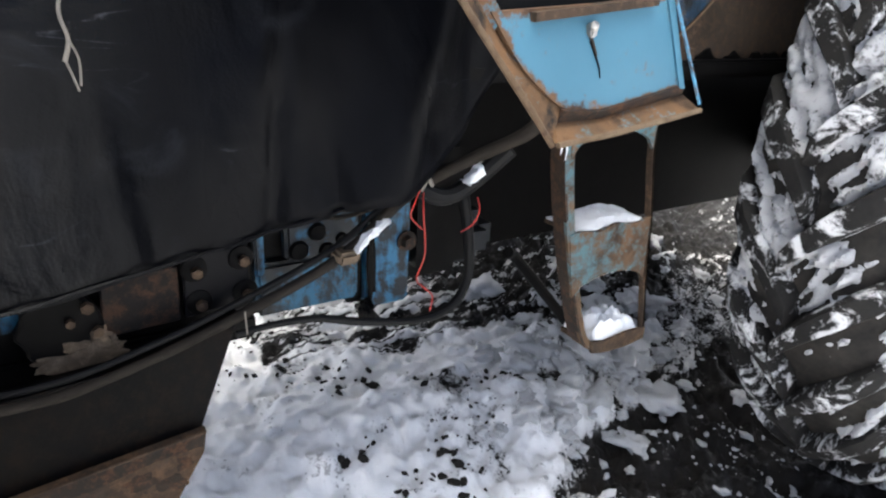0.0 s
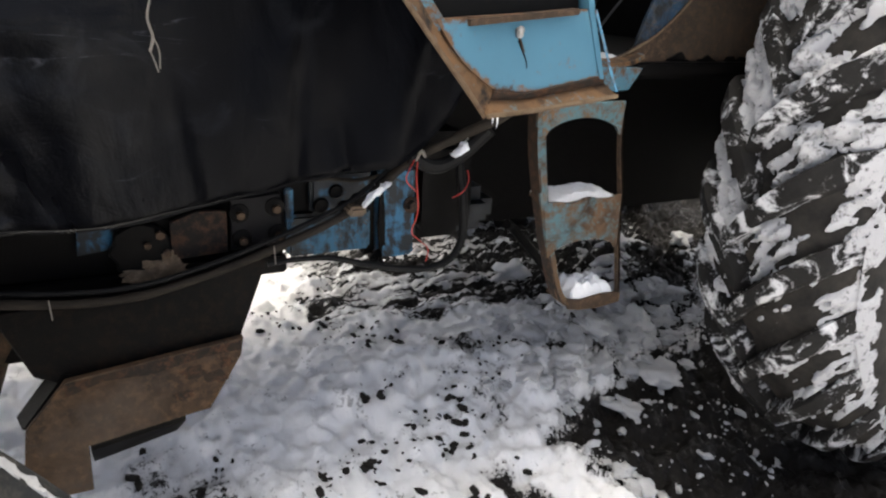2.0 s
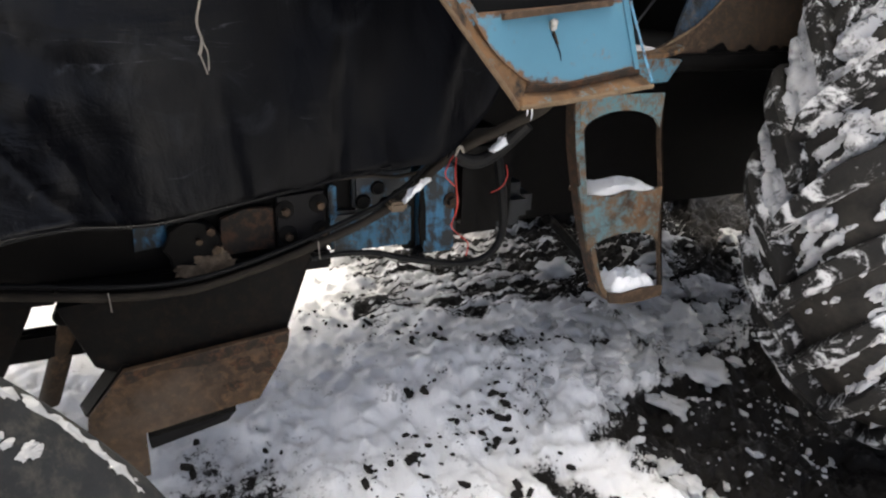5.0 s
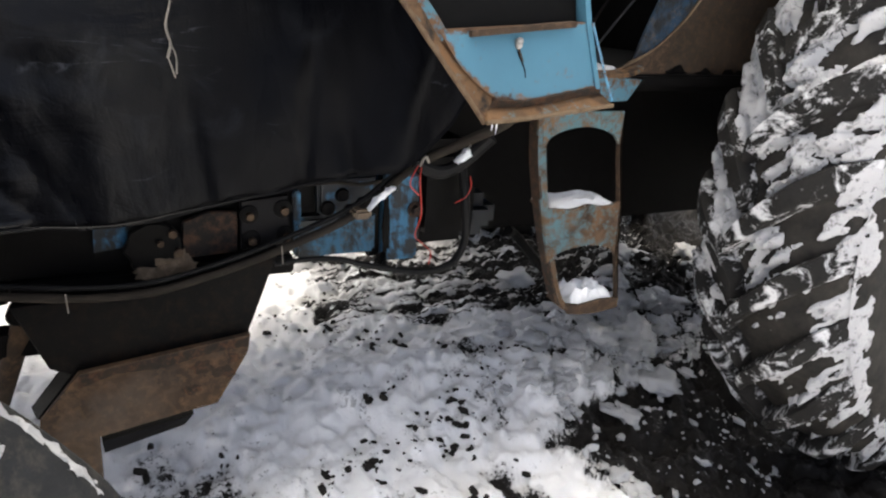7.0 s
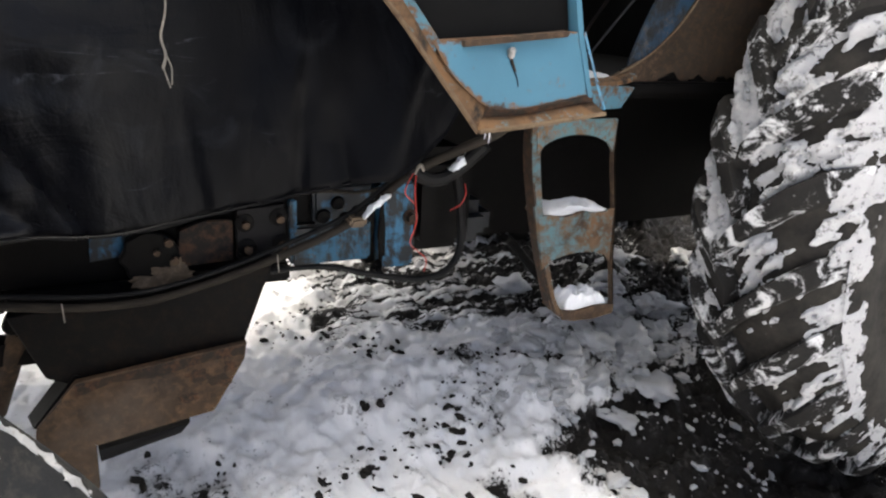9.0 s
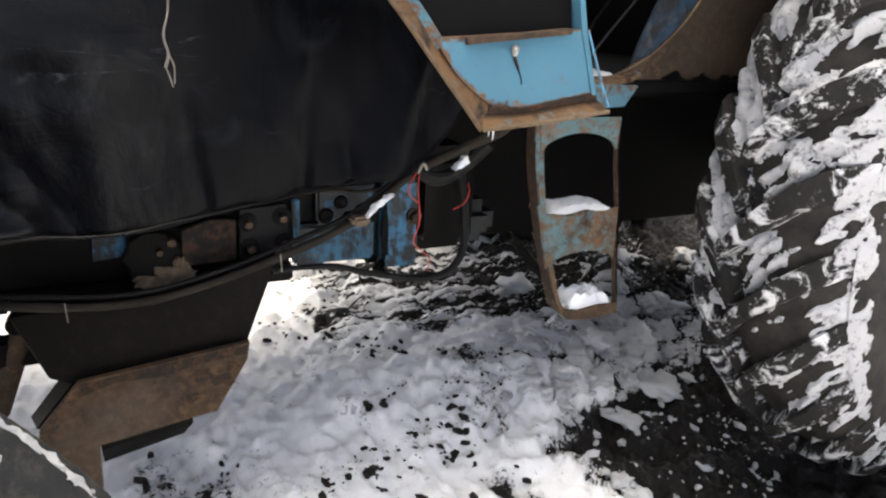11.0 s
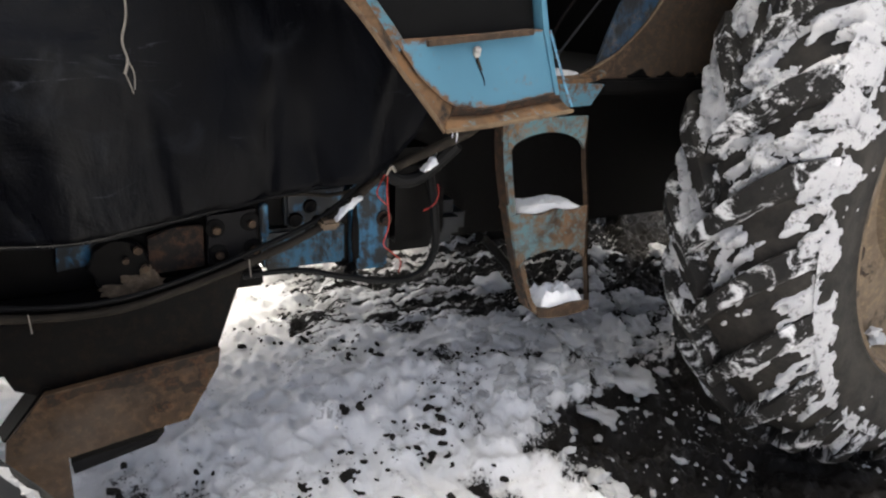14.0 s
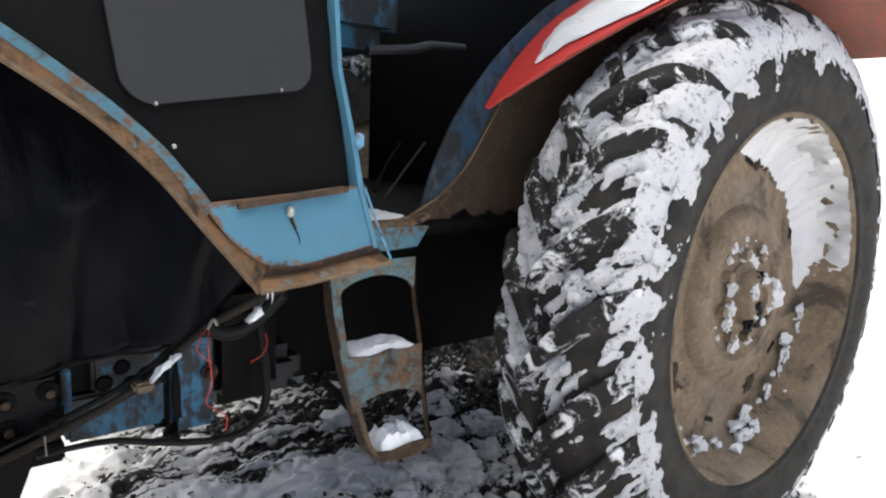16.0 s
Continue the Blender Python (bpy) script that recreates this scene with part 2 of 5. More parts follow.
RISER = mat_paint("rusted_blue_riser", (0.065, 0.140, 0.165), worn=0.80, grime=0.34, rust=(0.062, 0.040, 0.024), scale=0.5)
ARCH = mat_paint("rusted_blue_arch", (0.070, 0.150, 0.175), worn=0.66, grime=0.36, rust=(0.085, 0.054, 0.031), scale=1.0)
FLANGE = mat_paint("grimy_blue_flange", (0.009, 0.032, 0.062), worn=0.40, grime=0.62, rust=(0.055, 0.045, 0.036), scale=1.2)
BLUE_DIRTY = mat_paint("oily_blue_enamel", (0.015, 0.10, 0.18), worn=0.25, grime=0.82, rust=(0.05, 0.028, 0.016))
BLUE_SOOT = mat_paint("sooty_blue", (0.012, 0.085, 0.18), worn=0.2, grime=1.0, rust=(0.03, 0.02, 0.014))
RUST_LIP = mat_paint("rusty_lip", (0.08, 0.17, 0.21), worn=1.02, grime=0.36, rust=(0.074, 0.043, 0.021), scale=1.1, rough=0.75)
RUST_RIM = mat_rust("pale_rusty_rim", (0.13, 0.095, 0.06), (0.08, 0.05, 0.028), (0.055, 0.032, 0.019))
BLUE_EDGE = mat_paint("chipped_blue_edge", (0.058, 0.155, 0.21), worn=0.58, grime=0.30, rust=(0.07, 0.04, 0.022), scale=1.2)
RUST_PLATE = mat_rust("rusty_plate", (0.058, 0.034, 0.018), (0.015, 0.011, 0.009), (0.088, 0.050, 0.025), patches=1.0, pale_tone=(0.085, 0.070, 0.058))
RUST_STEP = mat_rust("rusty_step", (0.046, 0.028, 0.017), (0.017, 0.012, 0.008), (0.085, 0.051, 0.029))
DISC = mat_rust("muddy_rim", (0.158, 0.121, 0.084), (0.092, 0.069, 0.048), (0.195, 0.142, 0.085), patches=0.85)
# mud brown, halved in tone to put the wall's shade into the colour
MUD_SHEET = mat_rust("shaded_muddy_sheet", (0.042, 0.030, 0.021), (0.022, 0.0165, 0.012), (0.060, 0.035, 0.018))
RUBBER = mat_rubber("tyre_rubber", 0.06, 0.54)
RUBBER_SIDE = mat_rubber("tyre_sidewall", 0.26)
RUBBER_OLD = mat_rust("old_tyre_rubber", (0.0165, 0.0175, 0.0192), (0.0085, 0.009, 0.0101), (0.033, 0.032, 0.029), 0.8, spec=0.15)
TARP = mat_tarp()
# oily iron, set near black so shaded parts also stay dark
OILY_DARK = mat_plain("shaded_oily_iron", (0.0016, 0.0016, 0.0020), (0.0055, 0.0051, 0.0047), 0.55, spec=0.06)
OILY_RUST = mat_rust("oily_rusted_steel", (0.0036, 0.0034, 0.0033), (0.0020, 0.0020, 0.0023), (0.0095, 0.0062, 0.0042), 0.6, spec=0.07)
HOSE = mat_plain("black_hose", (0.003, 0.003, 0.0034), (0.009, 0.009, 0.009), 0.55, spec=0.12)
HOSE_MUD = mat_plain("muddy_hose", (0.004, 0.0038, 0.0036), (0.036, 0.030, 0.024), 0.8, scale=16, spec=0.1)
WIRE = mat_plain("red_wire", (0.42, 0.028, 0.02), (0.28, 0.018, 0.012), 0.4)
CORD = mat_plain("pale_cord", (0.11, 0.10, 0.085), (0.24, 0.22, 0.19), 0.9, scale=120)
STEEL = mat_plain("bare_steel", (0.16, 0.16, 0.15), (0.40, 0.39, 0.37), 0.4, 0.7)
VINYL = mat_plain("black_vinyl", (0.003, 0.003, 0.003), (0.006, 0.006, 0.006), 0.6, spec=0.05)
PANE = mat_plain("dull_grey_pane", (0.010, 0.0103, 0.0113), (0.0145, 0.0148, 0.0158), 0.5, scale=6)
RED = mat_paint("red_enamel", (0.42, 0.030, 0.026), worn=0.05, grime=0.0)
ICE = mat_plain("ice", (0.55, 0.58, 0.62), (0.75, 0.78, 0.82), 0.12, scale=80)
MUD_RED = mat_rust("muddy_red_underside", (0.20, 0.075, 0.055), (0.13, 0.07, 0.055), (0.26, 0.06, 0.045))
COAL = mat_plain("coal_black_clod", (0.008, 0.008, 0.008), (0.03, 0.026, 0.022), 0.75, scale=60, spec=0.12)


# ---- building helpers ----
def thing(name, label, category, at=(0, 0, 0), group=""):
    ob = new(name)
    ob.empty_display_size = 0.1
    ob.location = at
    return tagged(ob, label, category, group)


def part(name, bm, material, parent=None, label="", smooth=35):
    me = bpy.data.meshes.new(name)
    bmesh.ops.recalc_face_normals(bm, faces=bm.faces)
    bm.to_mesh(me)
    bm.free()
    me.materials.append(material)
    if smooth:
        me.shade_smooth()
        me.set_sharp_from_angle(angle=radians(smooth))
    ob = new(name, me)
    if parent is not None:
        ob.parent = parent
        chain = Vector()
        up = parent
        while up is not None:
            chain += up.location
            up = up.parent
        me.transform(Matrix.Translation(-chain))
    if label:
        ob["label"] = label
    return ob


def box(lo, hi, bev=0.004, bm=None, turn=None):
    bm = bm or bmesh.new()
    lo, hi = Vector(lo), Vector(hi)
    made = bmesh.ops.create_cube(bm, size=1, matrix=Matrix.Translation((lo + hi) / 2) @ (turn or Matrix()) @ Matrix.Diagonal((*(hi - lo), 1)))
    if bev:
        edges = {e for v in made["verts"] for e in v.link_edges}
        bmesh.ops.bevel(bm, geom=list(edges), offset=bev, segments=2, affect="EDGES")
    return bm


def smooth_line(pts, n=8):
    """A Catmull-Rom line through points."""
    pts = [Vector(p) for p in pts]
    ext = [2 * pts[0] - pts[1], *pts, 2 * pts[-1] - pts[-2]]
    out = []
    for a, b, c, d in zip(ext, ext[1:], ext[2:], ext[3:]):
        for i in range(n):
            t = i / n
            out.append(0.5 * (2 * b + (c - a) * t + (2 * a - 5 * b + 4 * c - d) * t * t + (3 * b - a - 3 * c + d) * t ** 3))
    return out + [pts[-1]]


def tube(pts, r, n=8, sides=10, bm=None, lumpy=0.0):
    bm = bm or bmesh.new()
    line = smooth_line(pts, n) if n else [Vector(p) for p in pts]
    rings, side = [], None
    for i, p in enumerate(line):
        way = (line[min(i + 1, len(line) - 1)] - line[max(i - 1, 0)]).normalized()
        if side is None:
            side = way.orthogonal().normalized()
        side = (side - way * side.dot(way)).normalized()
        other = way.cross(side)
        rad = r[0] + (r[1] - r[0]) * i / (len(line) - 1) if isinstance(r, tuple) else r
        if lumpy:
            rad *= 1 + lumpy * noise.noise(p * 25)
        rings.append([bm.verts.new(p + rad * (math.cos(a) * side + math.sin(a) * other)) for a in (2 * math.pi * k / sides for k in range(sides))])
    for a, b in zip(rings, rings[1:]):
        for k in range(sides):
            bm.faces.new((a[k], a[(k + 1) % sides], b[(k + 1) % sides], b[k]))
    bm.faces.new(rings[0][::-1])
    bm.faces.new(rings[-1])
    return bm


def band(a, b, depth, across=1, bm=None, wobble=0.0):
    """A plate between two lines of equally many points, given the vector of its thickness."""
    bm = bm or bmesh.new()
    a, b, depth = [Vector(p) for p in a], [Vector(p) for p in b], Vector(depth)
    cols = []
    for p, q in zip(a, b):
        col = []
        for k in range(across + 1):
            v = p.lerp(q, k / across)
            if wobble:
                v = v + wobble * noise.noise_vector(v * 9)
            col.append((bm.verts.new(v), bm.verts.new(v + depth)))
        cols.append(col)
    n, m = len(cols) - 1, across
    for i in range(n):
        for k in range(m):
            p, q, r, s = cols[i][k], cols[i][k + 1], cols[i + 1][k + 1], cols[i + 1][k]
            bm.faces.new((p[0], q[0], r[0], s[0]))
            bm.faces.new((p[1], s[1], r[1], q[1]))
    for i in range(n):
        for k, flip in ((0, 1), (m, 0)):
            f = (cols[i][k][0], cols[i + 1][k][0], cols[i + 1][k][1], cols[i][k][1])
            bm.faces.new(f[::-1] if flip else f)
    for k in range(m):
        for i in (0, n):
            bm.faces.new((cols[i][k][0], cols[i][k + 1][0], cols[i][k + 1][1], cols[i][k][1]))
    return bm


def plate(outline, depth, bm=None, bev=0.0):
    """A flat plate from a closed outline, given the vector of its thickness."""
    bm = bm or bmesh.new()
    f = bm.faces.new([bm.verts.new(p) for p in outline])
    made = bmesh.ops.extrude_face_region(bm, geom=[f])
    bmesh.ops.translate(bm, verts=[v for v in made["geom"] if isinstance(v, bmesh.types.BMVert)], vec=Vector(depth))
    if bev:
        bmesh.ops.bevel(bm, geom=bm.edges[:], offset=bev, segments=1, affect="EDGES")
    return bm


def lathe(profile, n, at, bm=None, closed=False, a0=0.0, a1=360.0, wob=None):
    """Turns (radius, y) round a y axis through at."""
    bm = bm or bmesh.new()
    full = a1 - a0 > 359
    count = n if full else n + 1
    rings = []
    for i in range(count):
        a = radians(a0 + (a1 - a0) * i / n)
        ring = []
        for j, (r, y) in enumerate(profile):
            rr, yy = wob(a, j, r, y) if wob else (r, y)
            ring.append(bm.verts.new((at[0] + rr * math.cos(a), at[1] + yy, at[2] + rr * math.sin(a))))
        rings.append(ring)
    m = len(profile)
    for i in range(count if full else count - 1):
        a, b = rings[i], rings[(i + 1) % count]
        for j in range(m if closed else m - 1):
            bm.faces.new((a[j], a[(j + 1) % m], b[(j + 1) % m], b[j]))
    return bm


def lump(at, size, seed=0, sub=2, rough=0.35, bm=None):
    """An uneven lump of snow, earth or coal."""
    bm = bm or bmesh.new()
    made = bmesh.ops.create_icosphere(bm, subdivisions=sub, radius=1)
    for v in made["verts"]:
        k = 1 + rough * noise.noise(v.co * 1.7 + Vector((seed * 3.1, seed * 1.7, 0))) + 0.5 * rough * noise.noise(v.co * 4 + Vector((0, seed, 0)))
        v.co = Vector(at) + Vector((v.co.x * size[0], v.co.y * size[1], v.co.z * size[2])) * k
    return bm


def heap(x0, x1, y0, y1, top, seed=0, nx=40, ny=18, bm=None):
    """Snow lying on a ledge: a flat-bottomed heap whose upper face is lumpy. top(u, v): height of its upper face, or the ledge's own at its rim."""
    bm = bm or bmesh.new()
    grid = []
    for i in range(nx + 1):
        row = []
        for j in range(ny + 1):
            u, v = i / nx, j / ny
            rim = min(1.0, 6 * min(u, 1 - u), 6 * min(v, 1 - v))
            x = x0 + (x1 - x0) * u + 0.006 * noise.noise(Vector((u * 6, v * 6, seed)))
            y = y0 + (y1 - y0) * v + 0.006 * noise.noise(Vector((u * 6, v * 6, seed + 5)))
            low, high = top(u, v)
            h = (high - low) * (0.25 + 0.75 * rim) * (1 + 0.45 * noise.noise(Vector((u * 5, v * 5, seed + 9))) + 0.30 * noise.noise(Vector((u * 11, v * 7, seed + 3))))
            row.append((bm.verts.new((x, y, low)), bm.verts.new((x, y, low + h))))
        grid.append(row)
    for i in range(nx):
        for j in range(ny):
            a, b, c, d = grid[i][j], grid[i + 1][j], grid[i + 1][j + 1], grid[i][j + 1]
            bm.faces.new((a[1], b[1], c[1], d[1]))
            bm.faces.new((a[0], d[0], c[0], b[0]))
    for i in range(nx):
        for j in (0, ny):
            bm.faces.new((grid[i][j][0], grid[i + 1][j][0], grid[i + 1][j][1], grid[i][j][1]))
    for j in range(ny):
        for i in (0, nx):
            bm.faces.new((grid[i][j][0], grid[i][j + 1][0], grid[i][j + 1][1], grid[i][j][1]))
    return bm


def bolt(at, r=0.009, h=0.008, bm=None, washer=True):
    """A hexagon bolt head that faces -y."""
    bm = bm or bmesh.new()
    turn = Matrix.Rotation(radians(90), 4, "X")
    if washer:
        bmesh.ops.create_cone(bm, segments=16, radius1=r * 1.5, radius2=r * 1.5, depth=0.003, cap_ends=True, matrix=Matrix.Translation(Vector(at) + Vector((0, -0.0015, 0))) @ turn)
    bmesh.ops.create_cone(bm, segments=6, radius1=r, radius2=r * 0.92, depth=h, cap_ends=True, matrix=Matrix.Translation(Vector(at) + Vector((0, -0.003 - h / 2, 0))) @ turn)
    return bm


# ---- ground ----
def value_noise(x, y, seed=0):
    """Smooth noise from -1 to 1 on arrays."""
    xi, yi = np.floor(x).astype(np.int64), np.floor(y).astype(np.int64)
    fx, fy = x - xi, y - yi
    fx, fy = fx * fx * (3 - 2 * fx), fy * fy * (3 - 2 * fy)

    def rnd(a, b):
        h = (a * 374761393 + b * 668265263 + seed * 974634541) & 0xFFFFFFFF
        h = ((h ^ (h >> 13)) * 1274126177) & 0xFFFFFFFF
        return ((h ^ (h >> 16)) & 0xFFFF) / 32767.5 - 1

    a, b, c, d = rnd(xi, yi), rnd(xi + 1, yi), rnd(xi, yi + 1), rnd(xi + 1, yi + 1)
    return (a * (1 - fx) + b * fx) * (1 - fy) + (c * (1 - fx) + d * fx) * fy


def fbm(x, y, octaves=4, seed=0, gain=0.5):
    out, amp, tot = 0 * x, 1.0, 0.0
    for o in range(octaves):
        out = out + amp * value_noise(x * 2 ** o, y * 2 ** o, seed + o)
        tot += amp
        amp *= gain
    return out / tot


def sm(a, b, v):
    t = np.clip((v - a) / (b - a), 0, 1)
    return t * t * (3 - 2 * t)


def blot(x, y, cx, cy, rx, ry):
    return np.exp(-(((x - cx) / rx) ** 2 + ((y - cy) / ry) ** 2))


def track_ribs(x, y):
    """Pressed ribs of an old wheel track that runs below the tractor."""
    zone = sm(0.60, 0.86, x + 0.12 * fbm(x * 4, y * 4, 3, 13)) * (1 - sm(1.9, 2.6, x)) * sm(0.80, 0.98, y - 0.02 * x + 0.10 * fbm(x * 5, y * 5, 3, 14)) * (1 - sm(1.75, 2.0, y))
    wave = np.sin(2 * np.pi * (y * 21 + 0.30 * fbm(x * 1.2, y * 3, 3, 12)))
    rib = 0.30 * wave + 0.55 * fbm(x * 2.4, y * 11, 4, 11) + 0.15 * fbm(x * 11, y * 30, 2, 15)
    return zone, rib


def rut_side(y):
    """Where the rut begins."""
    return np.interp(y, [-0.5, -0.1, 0.0, 0.12, 0.19, 0.30, 0.40, 0.47], [1.50, 1.42, 1.38, 1.34, 1.24, 1.21, 1.25, 1.38])


def rut_area(x, y):
    """The black churned rut beside the rear wheel."""
    ragged = 0.10 * fbm(x * 6, y * 6, 5, 5, 0.72)
    left = rut_side(y)
    top = np.interp(x, [1.2, 1.6, 1.9, 3.0], [0.44, 0.47, 0.53, 0.50])
    return sm(-0.09, 0.06, x - left + ragged) * sm(-0.04, 0.05, top - y + ragged) * sm(-1.0, -0.4, y) * (1 - sm(2.3, 2.8, x + 0.5 * ragged)) * (1 - 0.62 * sm(1.70, 2.0, x + 0.2 * ragged) * (1 - sm(-0.22, -0.06, y)))


def slush_area(x, y):
    """Grey crumbled snow between the step and the wheel."""
    edge = x - np.interp(y, [0.40, 0.49, 0.60, 0.71, 0.90, 1.3], [1.50, 1.40, 1.26, 1.34, 1.48, 1.62]) + 0.10 * fbm(x * 4, y * 4, 3, 8)
    return sm(-0.10, 0.12, edge) * sm(0.38, 0.52, y) * (1 - sm(2.0, 2.6, y)) * (1 - sm(3.6, 4.6, x))


def drag_lines(x, y):
    """Long furrows that the wheel's lugs drew through the snow."""
    return fbm((x + 0.26 * y) * 13, (y - 0.26 * x) * 2.8, 4, 23, 0.55)


def ground_mud(x, y):
    """How far mud breaks through the snow, 0 to 1."""
    zone, rib = track_ribs(x, y)
    streaks = zone * (0.34 + 0.40 * sm(0.90, 1.35, x) + 0.62 * rib)
    spots = 0.40 * sm(0.26, 0.62, fbm(x * 7, y * 7, 4, 21)) * sm(0.15, 0.45, x)
    trodden = 0.40 * blot(x, y, 1.07, 0.645, 0.09, 0.04) + 0.32 * blot(x, y, 1.16, 0.50, 0.05, 0.05)
    debris = 0.55 * blot(x, y, 0.86, 1.41, 0.14, 0.06)
    near = 0.78 * sm(0.02, 0.36, drag_lines(x, y)) * sm(0.55, 0.95, x + 0.5 * (0.3 - y)) * (1 - sm(0.24, 0.36, y)) + 0.16 * sm(0.95, 1.2, x) * (1 - sm(0.20, 0.34, y))
    fringe = sm(-0.24, -0.04, x - rut_side(y) + 0.10 * fbm(x * 6, y * 6, 4, 26)) * (1 - sm(0.36, 0.46, y)) * np.clip(0.26 + 0.75 * fbm(x * 22, y * 22, 4, 27, 0.65), 0, 1)
    bound = sm(-0.6, -0.25, y) * (1 - sm(1.6, 2.0, x))
    front = 0.55 * blot(x, y, 0.28, 0.38, 0.20, 0.17)
    beyond = 0.42 * blot(x, y, 2.5, 1.7, 0.9, 0.8)
    # the slush weight covers real slush and paints in the shadow on it
    return np.clip(0.80 * rut_area(x, y) + 0.50 * slush_area(x, y) + streaks + spots + trodden + debris + (near + fringe) * bound + front + beyond, 0, 1)


def ground_height(x, y):
    base = 0.015 + 0.11 * sm(0.0, 0.85, y) + 0.02 * sm(0.8, 2.0, y)
    dip = 0.022 * sm(1.1, 1.5, x) * blot(x * 0, y, 0, 0.07, 1, 0.33) * (1 - sm(3.2, 4.5, x)) + 0.018 * rut_area(x, y)
    lumps = 0.032 * fbm(x * 4.2, y * 4.2, 4, 31) + 0.038 * np.abs(fbm(x * 9, y * 9, 3, 41)) + 0.022 * np.abs(fbm(x * 21, y * 21, 3, 45, 0.6)) + 0.009 * fbm(x * 55, y * 55, 2, 47)
    mud, slush = ground_mud(x, y), slush_area(x, y)
    clods = (0.034 * fbm(x * 19, y * 19, 4, 51, 0.65) - 0.012) * mud
    furrow = 0.026 * drag_lines(x, y) * (1 - sm(0.42, 0.62, y)) * sm(0.40, 0.65, x) * sm(-0.8, -0.3, y) * (1 - sm(1.6, 2.2, x))
    zone, rib = track_ribs(x, y)
    ridge = 0.05 * blot(x, y, 0.95, 0.62, 0.45, 0.10)
    heaped = blot(x, y, 1.25, 0.49, 0.15, 0.085)
    berm = (0.045 + 0.05 * np.abs(fbm(x * 13, y * 13, 4, 55, 0.6))) * heaped
    crumble = (0.055 * (np.abs(fbm(x * 10, y * 10, 4, 57, 0.6)) - 0.15) + 0.022 * np.abs(fbm(x * 27, y * 27, 3, 59))) * slush
    far = np.hypot(x - 1, y - 1)
    bank = 1.9 * sm(3.5, 9.0, x) * sm(-6, 1.5, y) + 0.5 * sm(4, 14, far)
    close = np.clip(1 - (far - 6) / 10, 0.15, 1)
    return base - dip + (lumps + clods) * close - furrow + ridge + berm + crumble - 0.016 * zone * rib + bank + 0.25 * sm(3, 9, far) * fbm(x * 0.7, y * 0.7, 3, 61)


def build_ground():
    def axis(lo, hi, step):
        mid = list(np.arange(lo, hi, step))
        grow, out, v = step, [], hi
        while v < 900:
            out.append(v)
            grow *= 1.16
            v += grow
        grow, back, v = step, [], lo
        while v > -900:
            grow *= 1.16
            v -= grow
            back.append(v)
        return np.array(back[::-1] + mid + out)

    xs, ys = axis(-0.2, 2.5, 0.0078), axis(-0.3, 1.9, 0.0078)
    x, y = np.meshgrid(xs, ys, indexing="ij")
    z = ground_height(x, y)
    mud = ground_mud(x, y)
    nx, ny = x.shape
    idx = np.arange(nx * ny).reshape(nx, ny)
    quads = np.stack([idx[:-1, :-1], idx[1:, :-1], idx[1:, 1:], idx[:-1, 1:]], -1).reshape(-1, 4)
    me = bpy.data.meshes.new("ground")
    me.from_pydata(np.stack([x, y, z], -1).reshape(-1, 3).tolist(), [], quads.tolist())
    me.attributes.new("mud", "FLOAT", "POINT").data.foreach_set("value", mud.reshape(-1).astype(np.float32))
    me.attributes.new("track", "FLOAT", "POINT").data.foreach_set("value", track_ribs(x, y)[0].reshape(-1).astype(np.float32))
    me.materials.append(GROUND)
    me.shade_smooth()
    return tagged(new("ground", me), "trodden snow over black muddy earth", "ground", kind="structure")


build_ground()


def gz(x, y):
    return float(ground_height(np.array([float(x)]), np.array([float(y)]))[0])


# ---- rear wheels ----
WHEEL = (1.99, 0.062, 0.75)
CROWN = [(0.168, 0.570), (0.160, 0.615), (0.134, 0.662), (0.09, 0.688), (0.0, 0.700)]


def crown(s):
    """The carcass radius at a lateral place."""
    s = abs(s)
    for (a, ra), (b, rb) in zip(CROWN, CROWN[1:]):
        if s >= b:
            return ra + (rb - ra) * (a - s) / (a - b)
    return CROWN[-1][1]


LUG_SWEEP = 0.26


def squat(y):
    """The tyre's inner half is narrower than its outer half."""
    return y * 0.95 if y > 0 else y


# ---- the tractor ----
tractor = thing("tractor", "old blue farm tractor with rusty cab and snow on its wheels", "tractor", (1.0, 0.87, 0.0))


def mirrored(bm, y, on):
    if on:
        bm.transform(Matrix.Translation((0, 2 * y, 0)) @ Matrix.Diagonal((1, -1, 1, 1)))
    return bm


